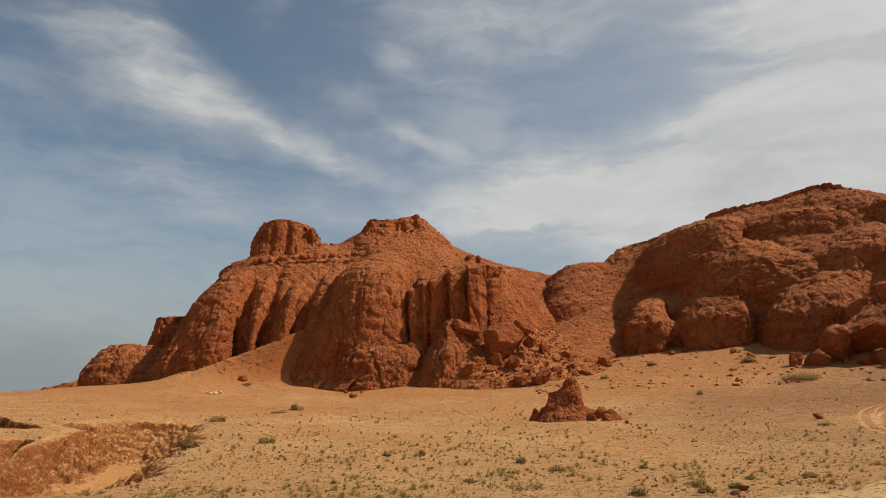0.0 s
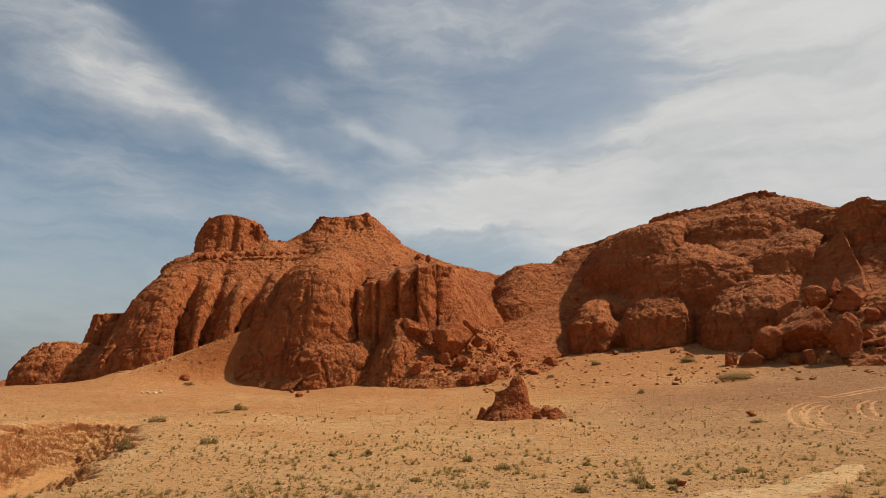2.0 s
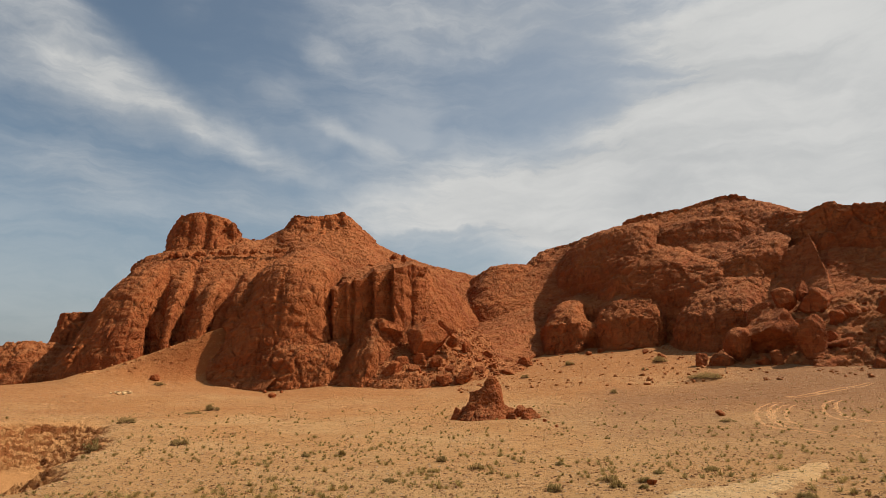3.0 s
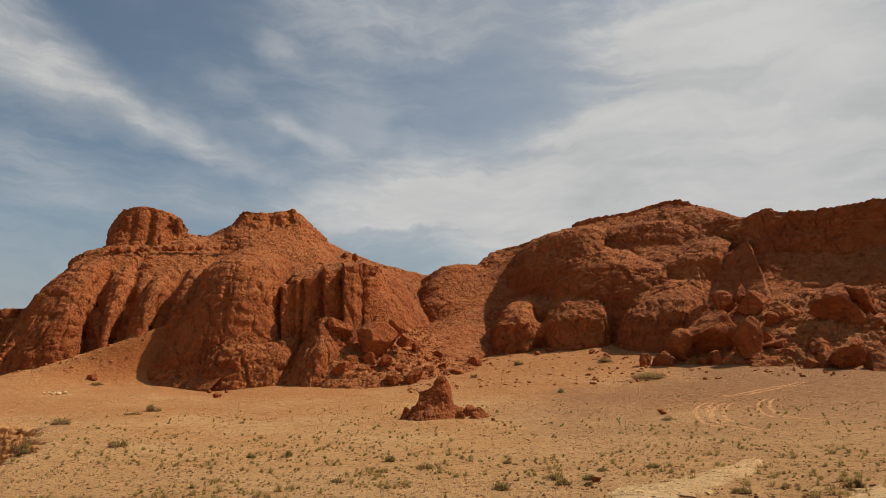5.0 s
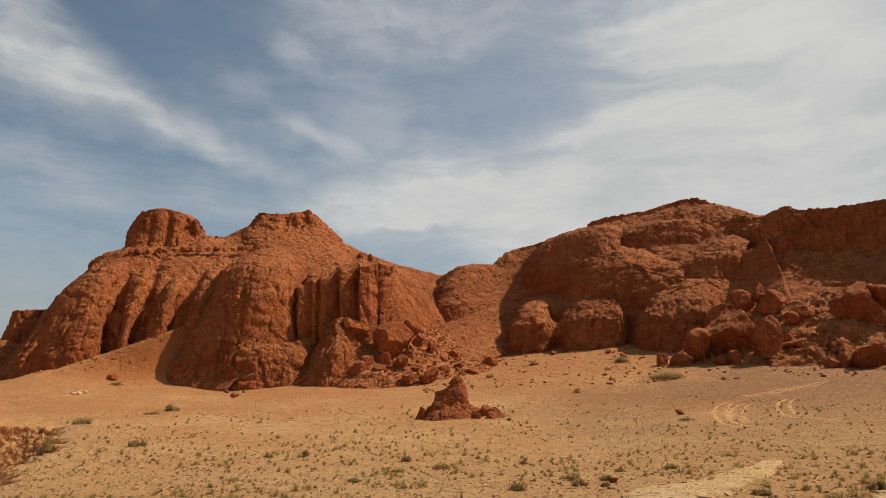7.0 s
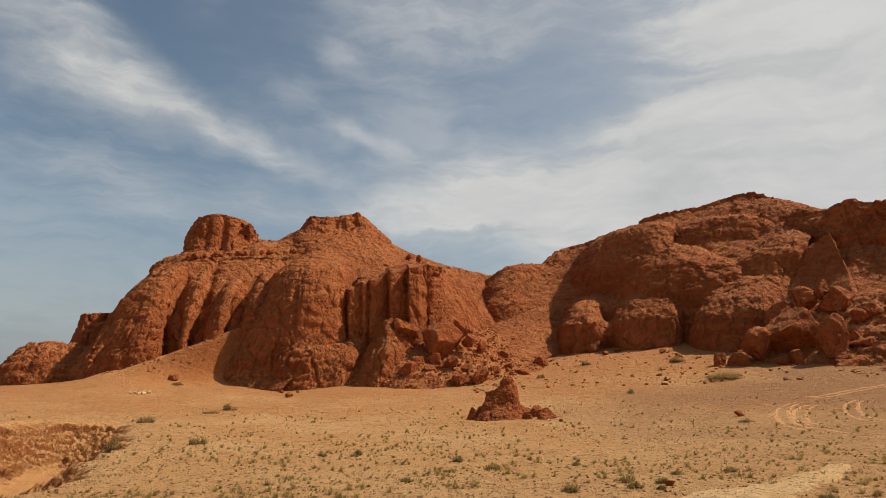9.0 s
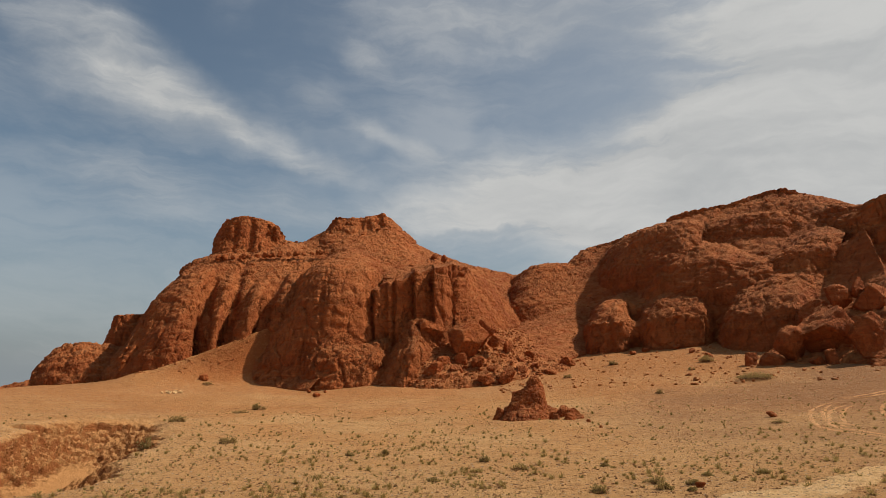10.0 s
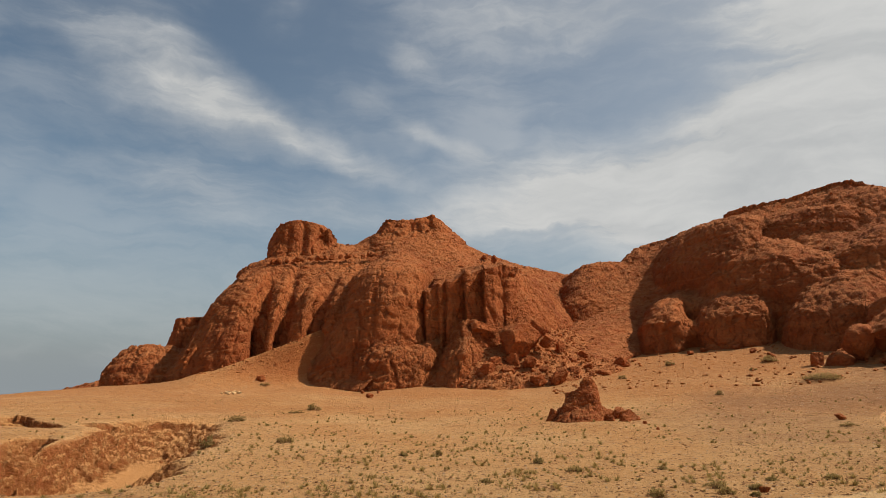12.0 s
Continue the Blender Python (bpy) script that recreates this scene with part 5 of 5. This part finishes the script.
stone_field("gravel", "small brown stones strewn over the sand", spots, 0.035 + 0.12 * rs.random_sample(len(spots)) ** 6, 24, GRAVEL)


# ---- plants ----
def blades(spots, sizes, count, seed, width=0.016, spread_=0.75, curl=0.35):
    """Narrow leaves rising from each spot, each one a bent strip of two quads' area."""
    rs = np.random.RandomState(seed)
    n_ = len(spots) * count
    at = np.repeat(spots, count, 0)
    size = np.repeat(sizes, count) * rs.uniform(0.45, 1.0, n_)
    turn = rs.uniform(0, 2 * np.pi, n_)
    lean = rs.uniform(0.05, 1.0, n_) * spread_
    out = np.stack([np.cos(turn), np.sin(turn), 0 * turn], 1)
    across = np.stack([-np.sin(turn), np.cos(turn), 0 * turn], 1) * (width * (0.5 + size))[:, None]
    foot = at + out * (size * 0.25 * rs.uniform(0, 1, n_))[:, None] - (0, 0, 0.02)
    mid = foot + out * (size * 0.5 * np.sin(lean))[:, None] + np.stack([0 * size, 0 * size, size * 0.5 * np.cos(lean)], 1)
    lean2 = lean + curl
    tip = mid + out * (size * 0.5 * np.sin(lean2))[:, None] + np.stack([0 * size, 0 * size, size * 0.5 * np.cos(lean2)], 1)
    pts = np.stack([foot - across * 0.6, foot + across * 0.6, mid + across, mid - across, tip], 1)
    return pts.reshape(-1, 3), n_


def blade_mesh(name, pts, n_, mat):
    base = np.arange(n_) * 5
    quads = np.stack([base, base + 1, base + 2, base + 3], 1)
    tris = np.stack([base + 3, base + 2, base + 4], 1)
    mesh = bpy.data.meshes.new(name)
    mesh.vertices.add(n_ * 5)
    mesh.vertices.foreach_set("co", pts.reshape(-1).astype(np.float32))
    mesh.loops.add(n_ * 7)
    mesh.loops.foreach_set("vertex_index", np.hstack([quads, tris]).reshape(-1).astype(np.int32))
    mesh.polygons.add(n_ * 2)
    start = np.stack([np.arange(n_) * 7, np.arange(n_) * 7 + 4], 1).reshape(-1)
    mesh.polygons.foreach_set("loop_start", start.astype(np.int32))
    mesh.update(calc_edges=True)
    mesh.materials.append(mat)
    return mesh


def thin_out(spots, seed, scale=12.0, keep=0.0):
    v = fbm(np.stack([spots[:, 0] / scale, spots[:, 1] / scale, 0 * spots[:, 0]], 1), seed, 3)
    return spots[v > keep]


near = spread(2300, 31, 20, 75, -34, 48)
near = near[ground_height(near[:, 0] + 0.4, near[:, 1]) > near[:, 2] - 0.15]
near = near[wash_cut(near[:, 0], near[:, 1]) < 0.12]
near = thin_out(near, 41, 9.0, -0.10)
sizes = 0.14 + 0.26 * np.random.RandomState(32).random_sample(len(near)) ** 2
pts, n_ = blades(near, sizes, 46, 33, 0.020, 1.15, 0.45)
tagged(new("grass_tufts", blade_mesh("grass_tufts", pts, n_, GRASS)), "dry yellow-green grass tufts dotted over the sand", "grass", kind="stuff")
tiny = thin_out(spread(4200, 34, 20, 95, -36, 50), 42, 14.0, -0.05)
tiny = tiny[wash_cut(tiny[:, 0], tiny[:, 1]) < 0.1]
pts, n_ = blades(tiny, 0.10 + 0.14 * np.random.RandomState(35).random_sample(len(tiny)), 10, 36, 0.016)
tagged(new("herbs", blade_mesh("herbs", pts, n_, SHRUB)), "tiny grey-green herbs thinly scattered on the sand", "plants", kind="stuff")


def shrub(at, w, h, seed, mat=None):
    """A low desert shrub: a mat of twigs and many small leaves, each part its own mesh."""
    x, y = at
    base = empty("shrub", (x, y, on_ground(x, y)))
    rs = np.random.RandomState(seed)
    k = int(18 * max(1.0, w / 1.2) ** 1.4)
    a, r = rs.uniform(0, 6.28, k), np.sqrt(rs.uniform(0, 1, k)) * w * 0.48
    spots = np.stack([x + r * np.cos(a), y + r * np.sin(a), base.location.z + 0 * a], 1)
    tall = h * np.sqrt(np.clip(1 - (r / (w * 0.5)) ** 2, 0.1, 1)) * rs.uniform(0.6, 1.1, k)
    pts, n_ = blades(spots, tall * 0.9, 9, seed, 0.012, 1.1, 0.3)
    part("twig_mat", blade_mesh("twig_mat", pts, n_, DEAD), base, kind="stuff")
    lift = np.repeat(tall, 6) * rs.uniform(0.1, 0.75, k * 6)
    up = np.repeat(spots, 6, 0) + np.stack([rs.normal(0, w * 0.09, k * 6), rs.normal(0, w * 0.09, k * 6), lift], 1)
    pts, n_ = blades(up, np.maximum(0.10, np.repeat(tall, 6) * 0.35), 10, seed + 1, 0.020, 1.5, 0.4)
    part("foliage", blade_mesh("foliage", pts, n_, mat or SHRUB), base, kind="stuff")
    return base


for k, (x, y, w, h) in enumerate(((-16.8, 74.9, 1.65, 0.89), (-17.9, 71.1, 1.70, 0.52), (-21.5, 62.4, 1.65, 0.77), (-12.5, 46.7, 1.47, 0.65), (-18.5, 48.1, 1.20, 1.20), (44.2, 79.8, 4.24, 1.14),
                                  (34.6, 106.5, 1.60, 1.20), (24.9, 99.3, 1.28, 0.92), (29.9, 75.2, 1.16, 0.65), (46.6, 97.8, 2.52, 1.16), (-32.5, 107.4, 1.81, 0.70),
                                  (28.4, 48.5, 1.21, 0.40), (41.7, 92.4, 1.09, 0.63))):
    tagged(shrub((x, y), w, h, 500 + 3 * k), "low grey-green desert shrub growing on the sand", "shrub", "shrubs on the sand")
for k, (x, y, w, h) in enumerate(((9.9, 26.1, 0.90, 0.40), (9.8, 24.9, 0.62, 0.34), (7.2, 24.6, 0.69, 0.41), (1.1, 28.3, 0.40, 0.25), (5.5, 32.3, 0.82, 0.41), (4.1, 34.9, 0.56, 0.50),
                                  (12.8, 27.7, 0.44, 0.22), (15.4, 27.8, 0.57, 0.28), (9.8, 32.3, 0.42, 0.24), (-3.4, 39.8, 0.50, 0.43), (-1.3, 39.7, 0.43, 0.50), (11.3, 25.7, 0.55, 0.30),
                                  (14.8, 20.8, 0.59, 0.32), (18.6, 20.0, 0.63, 0.54), (10.6, 24.2, 0.33, 0.19), (15.5, 28.1, 0.46, 0.23))):
    tagged(shrub((x, y), w, h, 600 + 3 * k, GRASS if k % 3 == 1 else SHRUB), "dry olive tussock with dark dead stems", "shrub", "tussocks on the sand")


# ---- pale crust breaking through the sand, and wheel marks ----
def ribbon(name, line, widths, lift, mat, label, seed, ruts=False, category="ledge", kind=""):
    """A low strip of ground along a line; its rims sink into the plain."""
    mid = glide([(x, y, 0) for x, y in line], 160)
    half = np.interp(np.linspace(0, 1, 160), np.linspace(0, 1, len(widths)), widths)
    way = np.gradient(mid, axis=0)
    way /= np.linalg.norm(way, axis=1, keepdims=True)
    side = np.stack([-way[:, 1], way[:, 0], 0 * way[:, 0]], 1)
    t = np.linspace(-1, 1, 31)
    g = mid[:, None, :] + side[:, None, :] * (t[None, :, None] * half[:, None, None])
    p = g.reshape(-1, 3)
    wob = (0.2 if ruts else 0.8) * half[:, None] * fbm(p / 0.9, seed, 4, 0.65).reshape(160, 31)
    g = g + side[:, None, :] * wob[..., None]
    p = g.reshape(-1, 3)
    dome = 0.06 * np.exp(-((np.abs(t) - 0.7) / 0.2) ** 2) - 0.02 if ruts else (1 - np.abs(t) ** 2.2)
    ends = smooth(np.linspace(0, 1, 160), 0, 0.08) * smooth(np.linspace(1, 0, 160), 0, 0.08)
    z = ground_height(p[:, 0], p[:, 1]).reshape(160, 31) + 0.012 - 0.12 * np.abs(t) ** 6
    z = z + lift * dome[None, :] * ends[:, None] * (1 + 0.8 * fbm(p / 1.6, seed + 3, 4, 0.6).reshape(160, 31)) - 0.1 * (1 - ends[:, None])
    g[..., 2] = z
    ob = new(name, grid_mesh(name, g[:, ::-1], mat))
    return tagged(ob, label, category, kind=kind)


ribbon("crust_ledge", [(9.6, 19.2), (11.6, 21.4), (14.6, 23.4), (18.0, 25.6), (21.5, 28.6)], [0.9, 1.5, 1.1, 0.7, 0.25], 0.10, CRUST, "pale worn crust of bare rock level with the sand", 701)
ribbon("crust_ledge", [(15.2, 16.8), (18.8, 18.6), (23.0, 20.4), (28.0, 22.5)], [0.8, 1.2, 1.1, 0.3], 0.10, CRUST, "pale worn crust of bare rock level with the sand", 702)
for line in ([(41.2, 58.7), (38.2, 57.2), (34.9, 53.7), (31.5, 48.4), (29.3, 43.7), (29.0, 40.6), (29.1, 37.3), (29.6, 33.9)],
             [(39.4, 55.4), (36.8, 53.6), (33.9, 50.0), (31.4, 45.8), (30.3, 42.3)],
             [(44.4, 55.9), (41.8, 54.0), (39.0, 50.7), (36.4, 46.8), (35.1, 43.2), (34.8, 40.8), (35.0, 38.5)],
             [(40.8, 60.3), (44.1, 60.2), (49.6, 62.2), (55.6, 64.5)]):
    ribbon("tyre_track", line, [0.4, 0.8, 0.8, 0.7, 0.35], 0.8, TRACK, "curved tyre track pressed into the gravelly sand", 710, True, "tyre track", "structure")
